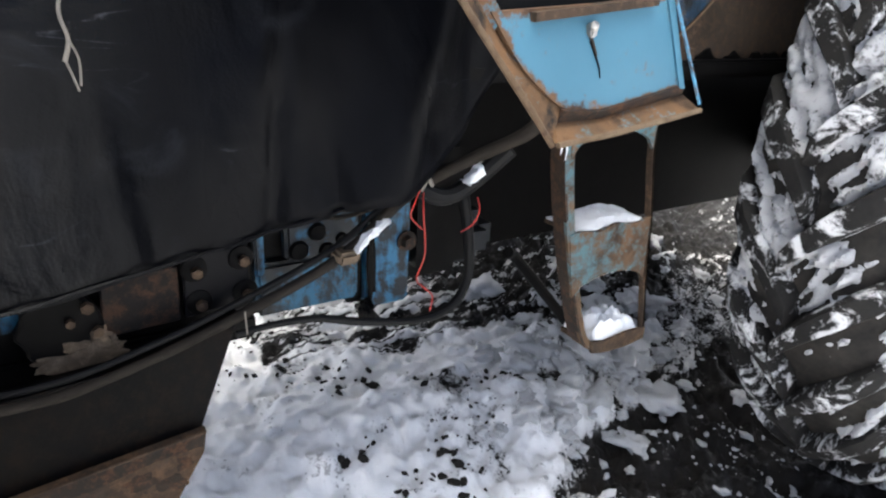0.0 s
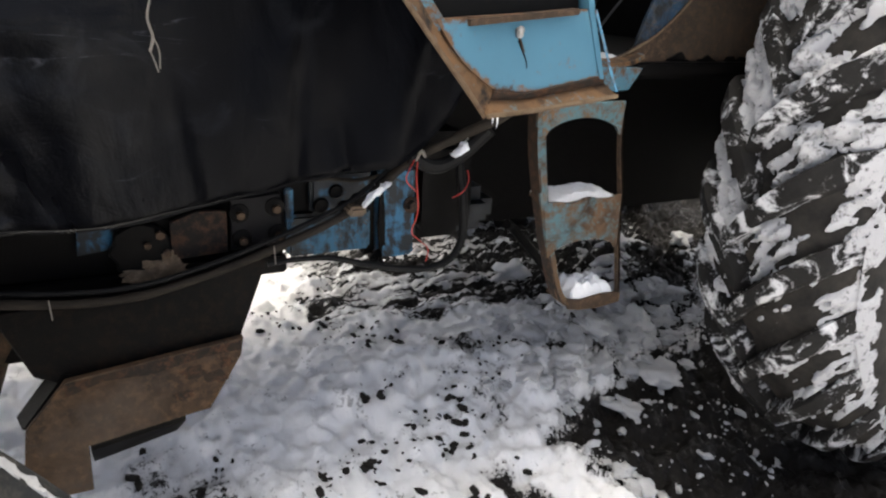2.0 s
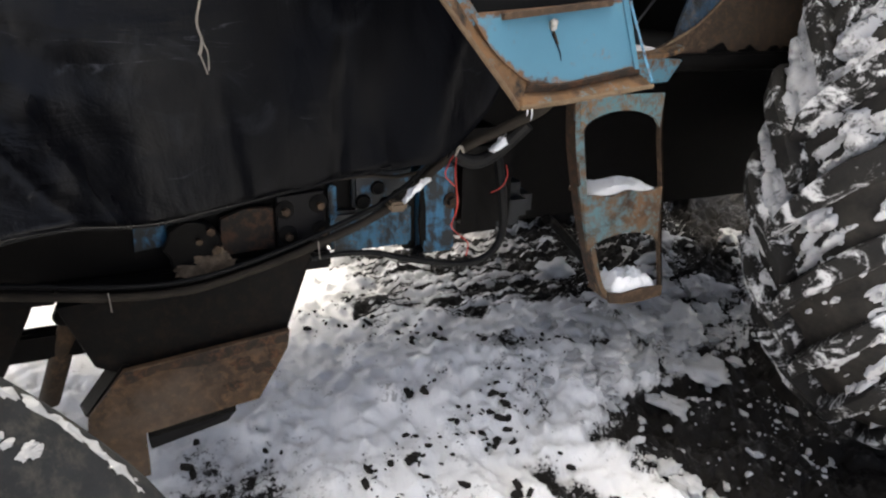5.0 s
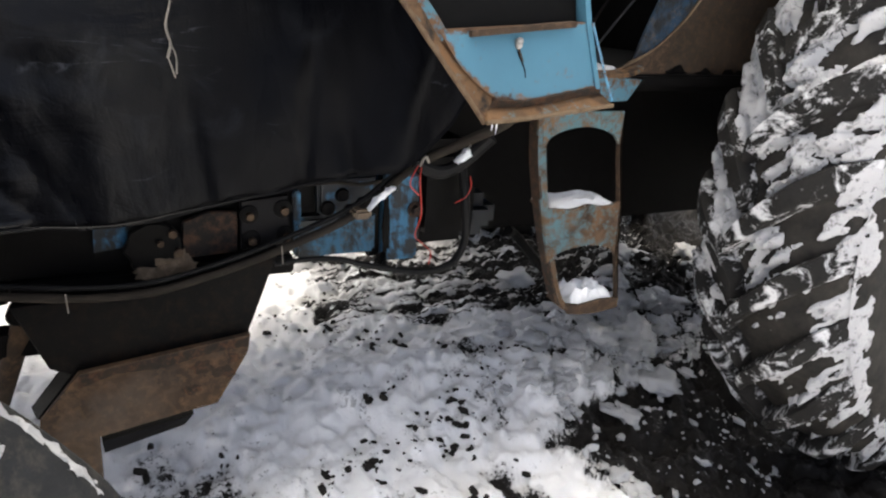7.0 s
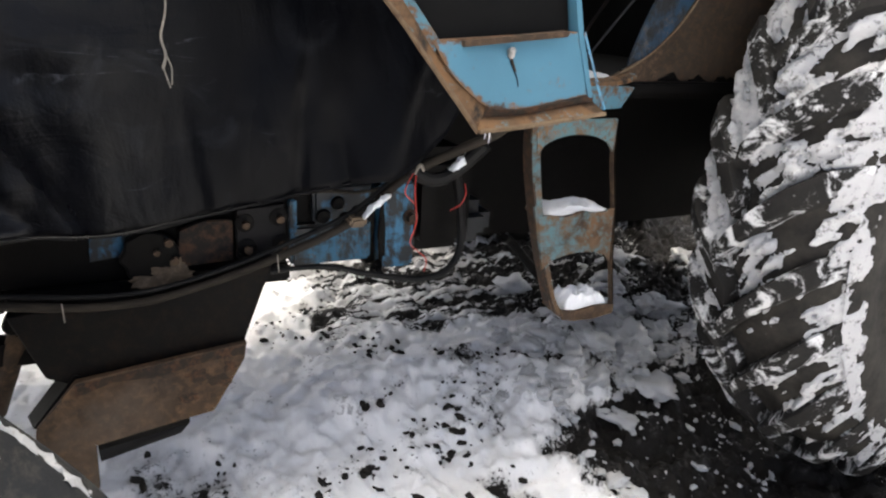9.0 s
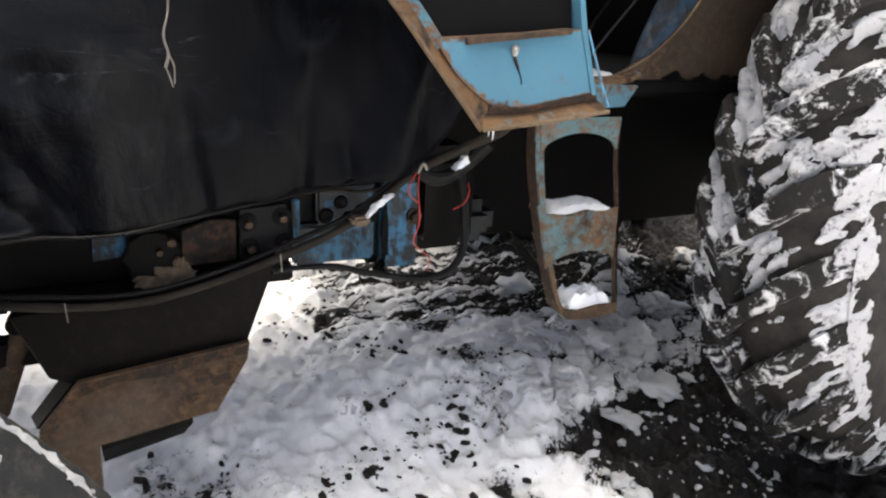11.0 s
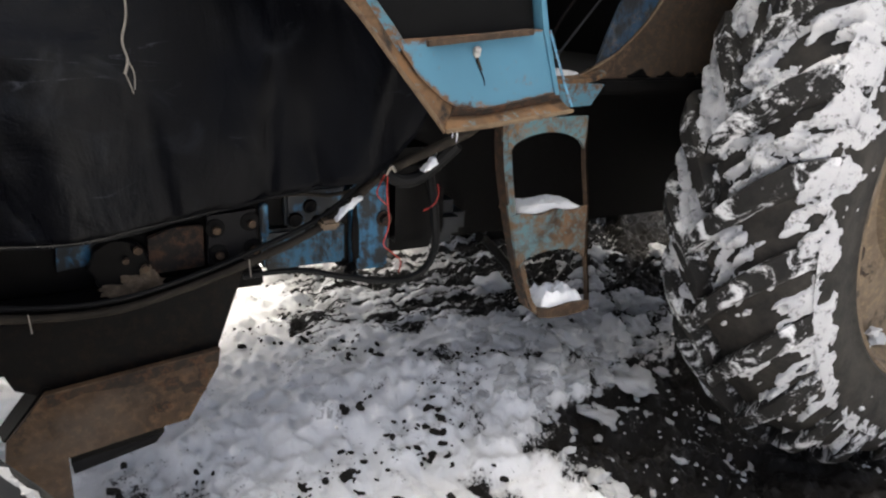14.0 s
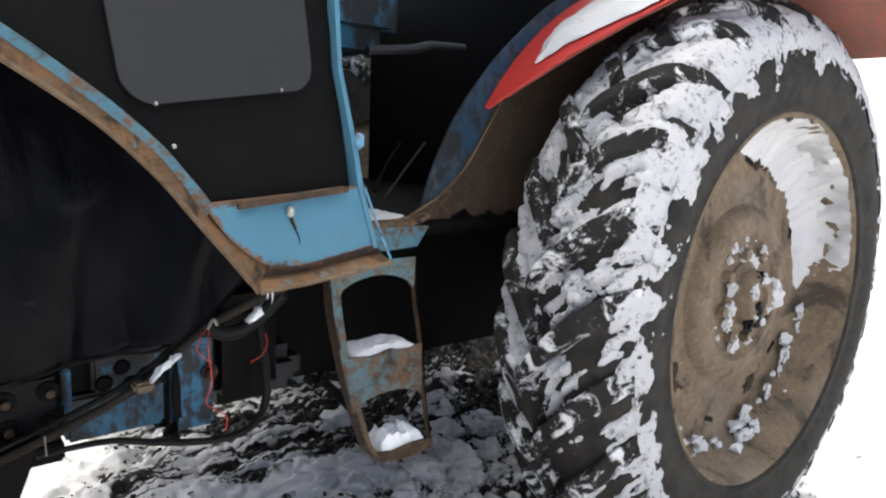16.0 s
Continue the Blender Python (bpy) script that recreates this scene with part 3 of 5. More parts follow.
def rear_wheel(at, flip=False):
    rim = [(0.469, -0.140), (0.466, -0.153), (0.460, -0.155), (0.453, -0.142), (0.446, -0.112), (0.436, -0.060), (0.418, -0.040), (0.405, -0.028), (0.385, -0.022), (0.30, -0.026), (0.235, -0.038), (0.222, -0.056),
           (0.205, -0.068), (0.17, -0.072), (0.155, -0.060), (0.0, -0.058)]
    w = part("rear_wheel", mirrored(lathe(rim, 72, at), at[1], flip), DISC, tractor, "mud-brown pressed steel wheel with chevron tyre")
    prof = [(0.466, -0.140), (0.468, -0.154), (0.476, -0.160), (0.488, -0.158), (0.51, -0.163), (0.535, -0.167), (0.555, -0.169)]
    prof += [(crown(y), squat(y)) for y in (-0.168, -0.158, -0.132, -0.09, -0.04, 0, 0.04, 0.09, 0.132, 0.158, 0.168)]
    prof += [(r, squat(-y)) for r, y in reversed(prof[:7])]
    part("tyre", mirrored(lathe(prof, 96, at), at[1], flip), RUBBER_SIDE, w, "black rubber tyre, dusty on its sidewall")
    c = Vector(at) - tractor.location
    count = 25
    for side in (-1, 1):
        bm = bmesh.new()
        rows = []
        for i in range(11):
            f = i / 10
            y = side * (-0.012 + 0.176 * f)
            a = -LUG_SWEEP * f ** 0.85
            r = crown(min(abs(y), 0.168))
            y = squat(y)
            half = (0.020 + 0.007 * f) / 0.70
            top = 0.041 - (0.024 if side < 0 else 0.004) * f ** 4
            ring = []
            for da, rr in ((-half * 1.4, r - 0.012), (-half * 1.12, r + top * 0.8), (-half * 0.9, r + top), (half * 0.9, r + top), (half * 1.12, r + top * 0.8), (half * 1.4, r - 0.012)):
                ring.append(bm.verts.new((rr * math.cos(a + da), -y if flip else y, rr * math.sin(a + da))))
            rows.append(ring)
        for p, q in zip(rows, rows[1:]):
            for j in range(5):
                bm.faces.new((p[j], p[j + 1], q[j + 1], q[j]))
        bm.faces.new(rows[0])
        bm.faces.new(rows[-1][::-1])
        first = part("lug", bm, RUBBER, None)
        for k in range(count):
            ob = first if k == 0 else new("lug", first.data)
            ob.parent = w
            ob.matrix_basis = Matrix.Translation(c) @ Matrix.Rotation(-2 * math.pi * (k + (0.5 if side > 0 else 0)) / count, 4, "Y")
    part("hub", mirrored(lathe([(0.0, -0.100), (0.030, -0.100), (0.034, -0.112), (0.058, -0.112), (0.068, -0.102), (0.075, -0.075), (0.092, -0.066), (0.095, -0.056)], 32, at), at[1], flip), DISC, w)
    for k in range(8):
        a = 2 * math.pi * (k + 0.3) / 8
        part("wheel_nut", mirrored(bolt((at[0] + 0.115 * math.cos(a), at[1] - 0.056, at[2] + 0.115 * math.sin(a)), 0.016, 0.022), at[1], flip), DISC, w)
    for k in range(6):
        a = 2 * math.pi * (k + 0.42) / 6
        bm = box((-0.022, -0.002, -0.007), (0.022, 0.002, 0.007), 0.0)
        bm.transform(Matrix.Translation((at[0] + 0.345 * math.cos(a), at[1] - 0.0235, at[2] + 0.345 * math.sin(a))) @ Matrix.Rotation(-a + math.pi / 2 + 0.3, 4, "Y"))
        part("slot", mirrored(bm, at[1], flip), OILY_DARK, w)
    return w


near_wheel = rear_wheel(WHEEL)
for mud_name, mud_mat, spots in (("mud_patch", RUST_DARK, ((215, 0.30, 0.075), (225, 0.25, 0.05), (205, 0.36, 0.05), (300, 0.33, 0.03), (75, 0.36, 0.04))), ("mud_crust", MUD_TAN, ((180, 0.36, 0.06), (192, 0.34, 0.05), (168, 0.38, 0.045), (196, 0.39, 0.03)))):
    for deg, r, size in spots:
        at = (WHEEL[0] + r * math.cos(radians(deg)), WHEEL[1] - 0.0235, WHEEL[2] + r * math.sin(radians(deg)))
        part(mud_name, lump(at, (size, 0.007, size * 0.8), deg, 3, 0.9), mud_mat, near_wheel)
for deg, r, size in ((262, 0.045, 0.028), (238, 0.072, 0.018), (95, 0.055, 0.016), (300, 0.062, 0.014)):
    at = (WHEEL[0] + r * math.cos(radians(deg)), WHEEL[1] - 0.104, WHEEL[2] + r * math.sin(radians(deg)))
    part("grease_patch", lump(at, (size, 0.010, size * 0.9), deg, 3, 0.9), OILY_DARK, near_wheel)
rear_wheel((WHEEL[0], 1.66, WHEEL[2]), True)


def tyre_snow(at):
    """Snow pressed into the grooves between the lugs: smooth patches with ragged rims that follow the lugs' sweep."""
    def pack(a, j, r, y):
        f = min(1.0, abs(y) / 0.17)
        g = a + LUG_SWEEP * f ** 0.85
        p = Vector((math.cos(g) * 0.70 * 17, math.sin(g) * 0.70 * 17, y * 15 + (9 if y > 0 else 0)))
        n = 0.9 * noise.fractal(p * 0.80, 0.8, 2.0, 3) + 0.55 * noise.fractal(p * 2.6, 0.8, 2.1, 4)
        cover = -0.12 + 0.54 * math.sin(a) + 0.16 * math.exp(-((abs(y) - 0.152) / 0.018) ** 2) + (0.05 if y > 0.03 else 0.0)
        t = max(0.0, min(1.0, (n + cover) * 1.5 + 0.35))
        t = t * t * (3 - 2 * t)
        rag = 0.0035 * noise.noise(p * 2.6) + 0.0025 * noise.noise(p * 7.0)
        rag += 0.017 * math.exp(-((abs(y) - 0.158) / 0.014) ** 2) * max(0.0, 0.05 + 1.0 * noise.noise(p * 0.9)) * (1 if y < 0 else 0)
        return r - 0.005 + 0.027 * t + rag, squat(y)

    bm = lathe([(crown(y), y) for y in [-0.166 + 0.332 * i / 62 for i in range(63)]], 660, at, wob=pack)
    return tagged(part("packed_snow", bm, SNOW_TYRE, smooth=60), "white snow packed between the tyre lugs", "snow", kind="stuff")


tyre_snow(WHEEL)


def sidewall_snow(at):
    """Thin snow smeared from the shoulder down the leading sidewall, ragged towards the rim."""
    side = [(0.488, -0.158), (0.51, -0.163), (0.535, -0.167), (0.555, -0.169), (0.57, -0.168), (0.615, -0.160)]
    prof = []
    for (r0, y0), (r1, y1) in zip(side, side[1:]):
        prof += [(r0 + (r1 - r0) * i / 5, y0 + (y1 - y0) * i / 5) for i in range(5)]

    def smear(a, j, r, y):
        p = Vector((math.cos(a) * r * 20, math.sin(a) * r * 20, 4.0))
        n = noise.fractal(p * 0.9, 0.8, 2.1, 5)
        lead = math.cos(a - math.radians(172))
        cover = (r - 0.560) * 12 + 0.9 * max(0.0, lead) - 0.95
        t = max(0.0, min(1.0, (n * 1.15 + cover) * 1.6 + 0.4))
        return r, y + 0.004 - 0.009 * t * t * (3 - 2 * t)

    tagged(part("sidewall_snow", lathe(prof, 420, at, a0=75, a1=275, wob=smear), SNOW_TYRE, smooth=60), "thin snow smeared over the tyre shoulder and sidewall", "snow", kind="stuff")


sidewall_snow(WHEEL)


def rim_snow():
    at = WHEEL

    def thick(a, j, r, y):
        p = Vector((math.cos(a) * 3, math.sin(a) * 3, y * 9))
        fade = min(1.0, (math.degrees(a) + 8) / 25, (118 - math.degrees(a)) / 40)
        return r - fade * (0.010 + 0.02 * noise.noise(p * 2) + 0.014 * noise.noise(p * 6) + 0.008 * noise.noise(p * 15)) + 0.008 * (1 - fade), y + 0.02 * (1 - max(0.0, fade))

    bm = lathe([(0.456, -0.150), (0.450, -0.132), (0.446, -0.108), (0.440, -0.085), (0.430, -0.066), (0.414, -0.052), (0.39, -0.042), (0.36, -0.026)], 150, at, a0=-8, a1=118, wob=thick)
    tagged(part("rim_snow", bm, SNOW_RIM), "white snow caught inside the wheel rim", "snow", kind="stuff")
    rng = random.Random(4)
    bm = bmesh.new()
    for k in range(30):
        a, r, s = rng.uniform(0, 6.28), rng.uniform(0.04, 0.155), rng.choice((0.005, 0.007, 0.010, 0.015, 0.02)) * rng.uniform(0.7, 1.3)
        lump((at[0] + r * math.cos(a), at[1] - 0.062 - (0.05 if r < 0.07 else 0), at[2] + r * math.sin(a)), (s, s * 0.8, s * rng.uniform(0.6, 1.4)), k, 2, 0.9, bm)
    lump((at[0] + 0.10, at[1] - 0.095, at[2] + 0.0), (0.030, 0.02, 0.028), 90, 3, 0.8, bm)
    for deg, r, s in ((195, 0.085, 0.022), (215, 0.105, 0.018), (160, 0.09, 0.020), (250, 0.125, 0.022), (285, 0.12, 0.016), (60, 0.13, 0.014)):
        lump((at[0] + r * math.cos(radians(deg)), at[1] - 0.075, at[2] + r * math.sin(radians(deg))), (s * 0.75, s * 0.45, s * 0.9), int(deg), 3, 1.0, bm)
    for deg, r, s in ((-14, 0.415, 0.024), (-20, 0.422, 0.016), (-34, 0.40, 0.030), (-40, 0.41, 0.014), (-52, 0.40, 0.022), (-71, 0.39, 0.032), (-78, 0.40, 0.018)):
        lump((at[0] + r * math.cos(radians(deg)), at[1] - 0.046, at[2] + r * math.sin(radians(deg))), (s * 0.6, s * 0.3, s * 0.85), int(deg) + 400, 3, 1.0, bm)
    for k in range(34):
        a, r, s = rng.uniform(3.0, 6.2), rng.uniform(0.385, 0.43), rng.choice((0.005, 0.008, 0.012, 0.018)) * rng.uniform(0.7, 1.2)
        lump((at[0] + r * math.cos(a), at[1] - 0.040 - max(0, r - 0.41) * 2, at[2] + r * math.sin(a)), (s * 1.5, s * 0.7, s * 0.8), k + 100, 2, 0.9, bm)
    tagged(part("hub_snow", bm, SNOW_RIM), "small snow lumps stuck on the wheel hub", "snow", kind="stuff")


rim_snow()


# ---- front wheels ----
FRONT = (-0.239, -0.31, 0.467)


def front_wheel(at, flip=False):
    rim = [(0.258, -0.076), (0.270, -0.086), (0.262, -0.090), (0.245, -0.075), (0.235, -0.03), (0.12, -0.02), (0.09, -0.05), (0.0, -0.05)]
    w = part("front_wheel", mirrored(lathe(rim, 48, at), at[1], flip), DISC, tractor, "muddy steel front wheel with worn tyre")
    half = [(0.262, -0.072), (0.275, -0.082), (0.33, -0.091), (0.38, -0.090), (0.42, -0.080), (0.455, -0.064), (0.476, -0.048), (0.488, -0.032), (0.494, -0.014), (0.495, 0.0)]
    prof = half + [(r, -0.42 * y) for r, y in reversed(half[:-1])]

    def wear(a, j, r, y):
        return r + 0.003 * noise.noise(Vector((math.cos(a) * 5, math.sin(a) * 5, y * 20))), y

    part("tyre", mirrored(lathe(prof, 120, at, wob=wear), at[1], flip), RUBBER_OLD, w, "worn black rubber tyre")


front_wheel(FRONT)
front_wheel((FRONT[0], 2.0, FRONT[2]), True)


def front_tyre_snow():
    def crust(a, j, r, y):
        p = Vector((math.cos(a) * 4, math.sin(a) * 4, y * 8))
        return r + (0.0008 if 1 < j < 6 else -0.002) + 0.0055 * noise.fractal(p * 9, 0.7, 2.1, 6) - 0.003 * max(0.0, math.sin(2.0 * (0.55 - a))), y

    prof = [(0.4932, -0.017), (0.4937, -0.015), (0.494, -0.013), (0.4943, -0.011), (0.4945, -0.009), (0.4947, -0.007), (0.4948, -0.005), (0.4948, -0.003)]
    tagged(part("tyre_snow", lathe(prof, 420, FRONT, a0=-30, a1=210, wob=crust), SNOW_DIMMED), "thin snow along the front tyre tread", "snow", kind="stuff")
    bm = bmesh.new()
    for k, (r, y, deg, size) in enumerate(((0.481, -0.043, 41, 0.010), (0.483, -0.040, 38.5, 0.012), (0.480, -0.045, 44, 0.007), (0.486, -0.036, 46, 0.009), (0.467, -0.056, 42, 0.006), (0.40, -0.086, 39, 0.020), (0.476, -0.048, 43, 0.004), (0.470, -0.052, 40, 0.004))):
        a = radians(deg)
        at = Vector((FRONT[0] + r * math.cos(a), FRONT[1] + y, FRONT[2] + r * math.sin(a)))
        out = Vector((math.cos(a) * 0.75, -0.66, math.sin(a) * 0.75)) if r > 0.43 else Vector((0.15, -0.98, 0.12))
        rng = random.Random(k + 5)
        bit = bmesh.new()
        for m in range(7):
            w = rng.uniform(0.22, 0.55)
            lump((rng.uniform(-0.8, 0.8), rng.uniform(-0.6, 0.6), 0), (w, w * rng.uniform(0.5, 1.0), 1), 9 * k + m, 3, 0.5, bit)
        bit.transform(Matrix.Translation(at) @ out.to_track_quat("Z", "Y").to_matrix().to_4x4() @ Matrix.Diagonal((size * 0.95, size * 0.75, 0.0013, 1)))
        me = bpy.data.meshes.new("bit")
        bit.to_mesh(me)
        bit.free()
        bm.from_mesh(me)
        bpy.data.meshes.remove(me)
    tagged(part("snow_patches", bm, SNOW_DIMMED), "small snow patches stuck to the front tyre", "snow", kind="stuff")


front_tyre_snow()


# ---- chassis and engine side ----
def chassis():
    rail = part("frame_rail", box((-0.9, 0.380, 0.600), (0.50, 0.44, 0.735), 0.006), OILY_DARK, tractor, "grimy black and blue frame rail")
    part("lower_flange", box((0.045, 0.376, 0.565), (0.50, 0.44, 0.598), 0.004), OILY_DARK, rail, "oily black lower flange")
    part("front_flange", box((-0.9, 0.376, 0.562), (0.042, 0.44, 0.598), 0.004), OILY_DARK, rail, "oily black lower flange")
    part("rear_rail", box((0.503, 0.376, 0.592), (0.660, 0.44, 0.672), 0.006), BLUE_WORN_DARK, rail, "dirty blue rear end of the rail")
    part("rear_web", box((0.503, 0.388, 0.674), (0.660, 0.44, 0.765), 0.006), OILY_DARK, rail, "black oily web")
    grey = part("bolt_plate", plate([(0.402, 0.352, 0.628), (0.489, 0.352, 0.636), (0.487, 0.352, 0.724), (0.404, 0.352, 0.719)], (0, 0.012, 0), bev=0.002), GREY_IRON, rail, "dull grey bolted plate")
    for x, z in ((0.417, 0.694), (0.477, 0.700), (0.420, 0.648), (0.480, 0.651)):
        part("bolt_seat", lathe([(0.0, -0.0035), (0.011, -0.004), (0.0165, -0.002), (0.0175, 0.001)], 20, (x, 0.352, z)), OILY_DARK, grey, "oily black ring round the bolt")
        part("bolt", bolt((x + 0.001, 0.3475, z - 0.001), 0.0078, 0.008, washer=False), RUST_TAN, grey, "rusty bolt head")
    part("scaly_plate", plate([(0.305, 0.354, 0.622), (0.396, 0.354, 0.626), (0.398, 0.354, 0.700), (0.35, 0.354, 0.703), (0.308, 0.354, 0.688)], (0, 0.012, 0), bev=0.002), RUST_SCALE, rail, "scaly rust-brown plate")
    cover = [(0.262 + 0.046 * math.cos(2 * math.pi * k / 18) * (1 + 0.10 * math.sin(3 * k)), 0.350, 0.645 + 0.048 * math.sin(2 * math.pi * k / 18)) for k in range(18)]
    ov = part("side_cover", plate(cover, (0, 0.02, 0), bev=0.004), OILY_DARK, rail, "oily black rounded cover")
    for x, z, r in ((0.292, 0.672, 0.008), (0.300, 0.640, 0.007), (0.272, 0.656, 0.006)):
        part("bolt", bolt((x, 0.348, z), r, 0.007, washer=False), RUST_TAN, ov, "rusty bolt head")
    part("mud_patch", lump((0.280, 0.352, 0.606), (0.046, 0.007, 0.019), 5, 4, 0.55), MUD_TAN, rail, "dried pale mud")
    part("mud_patch", lump((0.300, 0.352, 0.622), (0.016, 0.007, 0.014), 9, 3, 0.9), MUD_TAN, rail, "dried pale mud")
    part("blue_plate", plate([(0.170, 0.372, 0.640), (0.222, 0.372, 0.646), (0.240, 0.372, 0.668), (0.262, 0.372, 0.700), (0.175, 0.372, 0.700)], (0, 0.012, 0)), BLUE_VALVE, rail, "small patch of bare blue plate")
    part("blue_bar", box((0.497, 0.358, 0.664), (0.511, 0.372, 0.728), 0.003), BLUE_BRACKET, rail, "upright blue bar")
    bx = part("valve_box", box((0.542, 0.362, 0.676), (0.654, 0.386, 0.752), 0.006), BLUE_VALVE, rail, "blue valve box with oily stains")
    for x, z, r in ((0.588, 0.716, 0.011), (0.625, 0.700, 0.008), (0.560, 0.692, 0.012), (0.602, 0.686, 0.010)):
        part("port", lathe([(0.0, -0.003), (r * 0.55, -0.004), (r, -0.006), (r * 1.25, -0.001)], 16, (x, 0.362, z)), OILY_DARK, bx, "oily black port")
    part("pipe", tube([(0.515, 0.352, 0.742), (0.57, 0.348, 0.744), (0.62, 0.346, 0.738), (0.665, 0.346, 0.744)], 0.0035, 5, 8), HOSE_MUD, bx, "thin muddy pipe")
    br = part("blue_bracket", box((0.676, 0.380, 0.566), (0.752, 0.43, 0.745), 0.006), BLUE_BRACKET, tractor, "blue bracket on the frame with black stains")
    part("side_box", box((0.648, 0.392, 0.575), (0.674, 0.43, 0.73), 0.004), OILY_DARK, br, "oily black joint")
    part("upper_box", box((0.662, 0.392, 0.748), (0.740, 0.45, 0.812), 0.006), BLUE_BRACKET, br)
    part("stain_strip", lump((0.682, 0.379, 0.64), (0.007, 0.003, 0.062), 21, 3, 0.7), OILY_DARK, br, "black oil streak")
    part("side_nut", bolt((0.742, 0.378, 0.672), 0.011, 0.012), RUST_DARK, br, "rusty nut")
    part("low_joint", lump((0.668, 0.37, 0.573), (0.013, 0.02, 0.016), 4, 3, 0.5), OILY_DARK, br)
    # the near-black colour also carries the shade on these inner parts
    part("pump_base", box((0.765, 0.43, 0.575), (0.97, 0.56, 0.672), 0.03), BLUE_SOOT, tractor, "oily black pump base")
    part("pump", box((0.745, 0.40, 0.58), (0.90, 0.60, 0.80), 0.03), OILY_DARK, tractor, "oily black pump body")
    part("engine", box((-0.7, 0.50, 0.62), (0.80, 1.15, 1.30), 0.05), OILY_DARK, tractor, "dark engine block under the cover")
    part("gearbox", box((0.70, 0.56, 0.53), (2.25, 1.12, 0.93), 0.05), OILY_DARK, tractor, "oily dark blue gearbox housing")
    part("rear_axle", tube([(2.0, 0.25, 0.75), (2.0, 0.6, 0.76), (2.0, 1.1, 0.76), (2.0, 1.5, 0.75)], 0.11, 4, 20), OILY_DARK, tractor, "black rear axle housing")
    part("front_axle", tube([(-0.244, -0.28, 0.473), (-0.22, 0.3, 0.53), (-0.2, 0.87, 0.56), (-0.22, 1.4, 0.53), (-0.244, 1.98, 0.473)], 0.05, 5, 16), OILY_DARK, tractor, "dark front axle beam")
    part("cross_bar", box((-0.60, 0.415, 0.444), (0.125, 0.45, 0.497), 0.006), OILY_DARK, tractor, "dark cross bar below the frame")
    part("drop_plate", plate([(-0.115, 0.385, 0.62), (0.012, 0.385, 0.62), (0.002, 0.385, 0.553), (-0.054, 0.385, 0.444), (-0.10, 0.385, 0.39), (-0.17, 0.385, 0.39), (-0.118, 0.385, 0.48)], (0, 0.025, 0), bev=0.003), OILY_RUST, tractor, "oily black drop plate")
    hold = part("strut_holder", box((0.052, 0.43, 0.500), (0.20, 0.45, 0.60), 0.004), OILY_DARK, tractor, "dark strut holder")
    part("boss", lathe([(0.0, -0.012), (0.014, -0.012), (0.018, -0.008), (0.018, 0.02)], 20, (0.044, 0.415, 0.526)), OILY_RUST, hold, "round steel boss")
    part("stay_rod", tube([(1.00, 0.44, 0.585), (1.038, 0.455, 0.558), (1.16, 0.45, 0.42), (1.185, 0.45, 0.39)], 0.011, 4, 10), OILY_DARK, tractor, "oily black stay rod")
    part("strut", tube([(0.050, 0.42, 0.510), (0.026, 0.43, 0.45), (-0.012, 0.44, 0.35)], 0.018, 4, 14), RUST_PLATE, tractor, "rusty brown round strut")
    up = [(0.46, 0.3115, 0.640), (0.404, 0.3115, 0.494), (0.396, 0.3115, 0.462), (0.145, 0.3115, 0.44), (0.09, 0.3115, 0.47), (0.05, 0.3115, 0.585), (0.33, 0.3115, 0.600)]
    side = part("side_plate", plate(up, (0, 0.03, 0), bev=0.002), OILY_RUST, tractor, "black steel side plate")
    low = [(0.403, 0.296, 0.491), (0.398, 0.296, 0.458), (0.341, 0.296, 0.363), (0.29, 0.296, 0.357), (0.149, 0.296, 0.337), (0.146, 0.296, 0.25), (0.045, 0.296, 0.25), (0.067, 0.296, 0.386), (0.131, 0.296, 0.463)]
    part("rusty_plate", plate(low, (0, 0.012, 0), bev=0.001), RUST_PLATE, side, "rusty brown cut-out steel plate")
    band_top = [(0.402, 0.293, 0.490), (0.34, 0.293, 0.4845), (0.26, 0.293, 0.476), (0.19, 0.293, 0.469), (0.132, 0.293, 0.463)]
    part("oily_band", band(band_top, [(p[0] - 0.004, p[1], p[2] - 0.020 + 0.006 * math.sin(9 * i)) for i, p in enumerate(band_top)], (0, 0.004, 0), 2), RUST_DARK, side, "oily dark band along the plate")
    # highlight on the bent edge, painted as a pale tan line
    part("worn_edge", tube([(p[0], 0.292, p[2] + 0.001) for p in band_top], 0.0016, 5, 6, lumpy=0.4), RUST_TAN, side, "pale line painting the highlight on the bent edge")
    for k, (x, z, w, h) in enumerate(((0.355, 0.425, 0.018, 0.014), (0.318, 0.440, 0.020, 0.013), (0.372, 0.448, 0.012, 0.010), (0.30, 0.40, 0.016, 0.010))):
        part("oil_stain", lump((x, 0.2965, z), (w, 0.0016, h), k + 60, 4, 0.5), RUST_DARK, side, "dark oil stain")
    part("back_flange", plate([(0.30, 0.31, 0.352), (0.15, 0.31, 0.330), (0.148, 0.36, 0.272), (0.285, 0.36, 0.300)], (0, 0.0, -0.012)), OILY_DARK, side)
    part("edge_flange", plate([(0.131, 0.309, 0.47), (0.062, 0.309, 0.384), (0.05, 0.35, 0.384), (0.118, 0.35, 0.47)], (0.01, 0, -0.004)), OILY_DARK, side)


chassis()


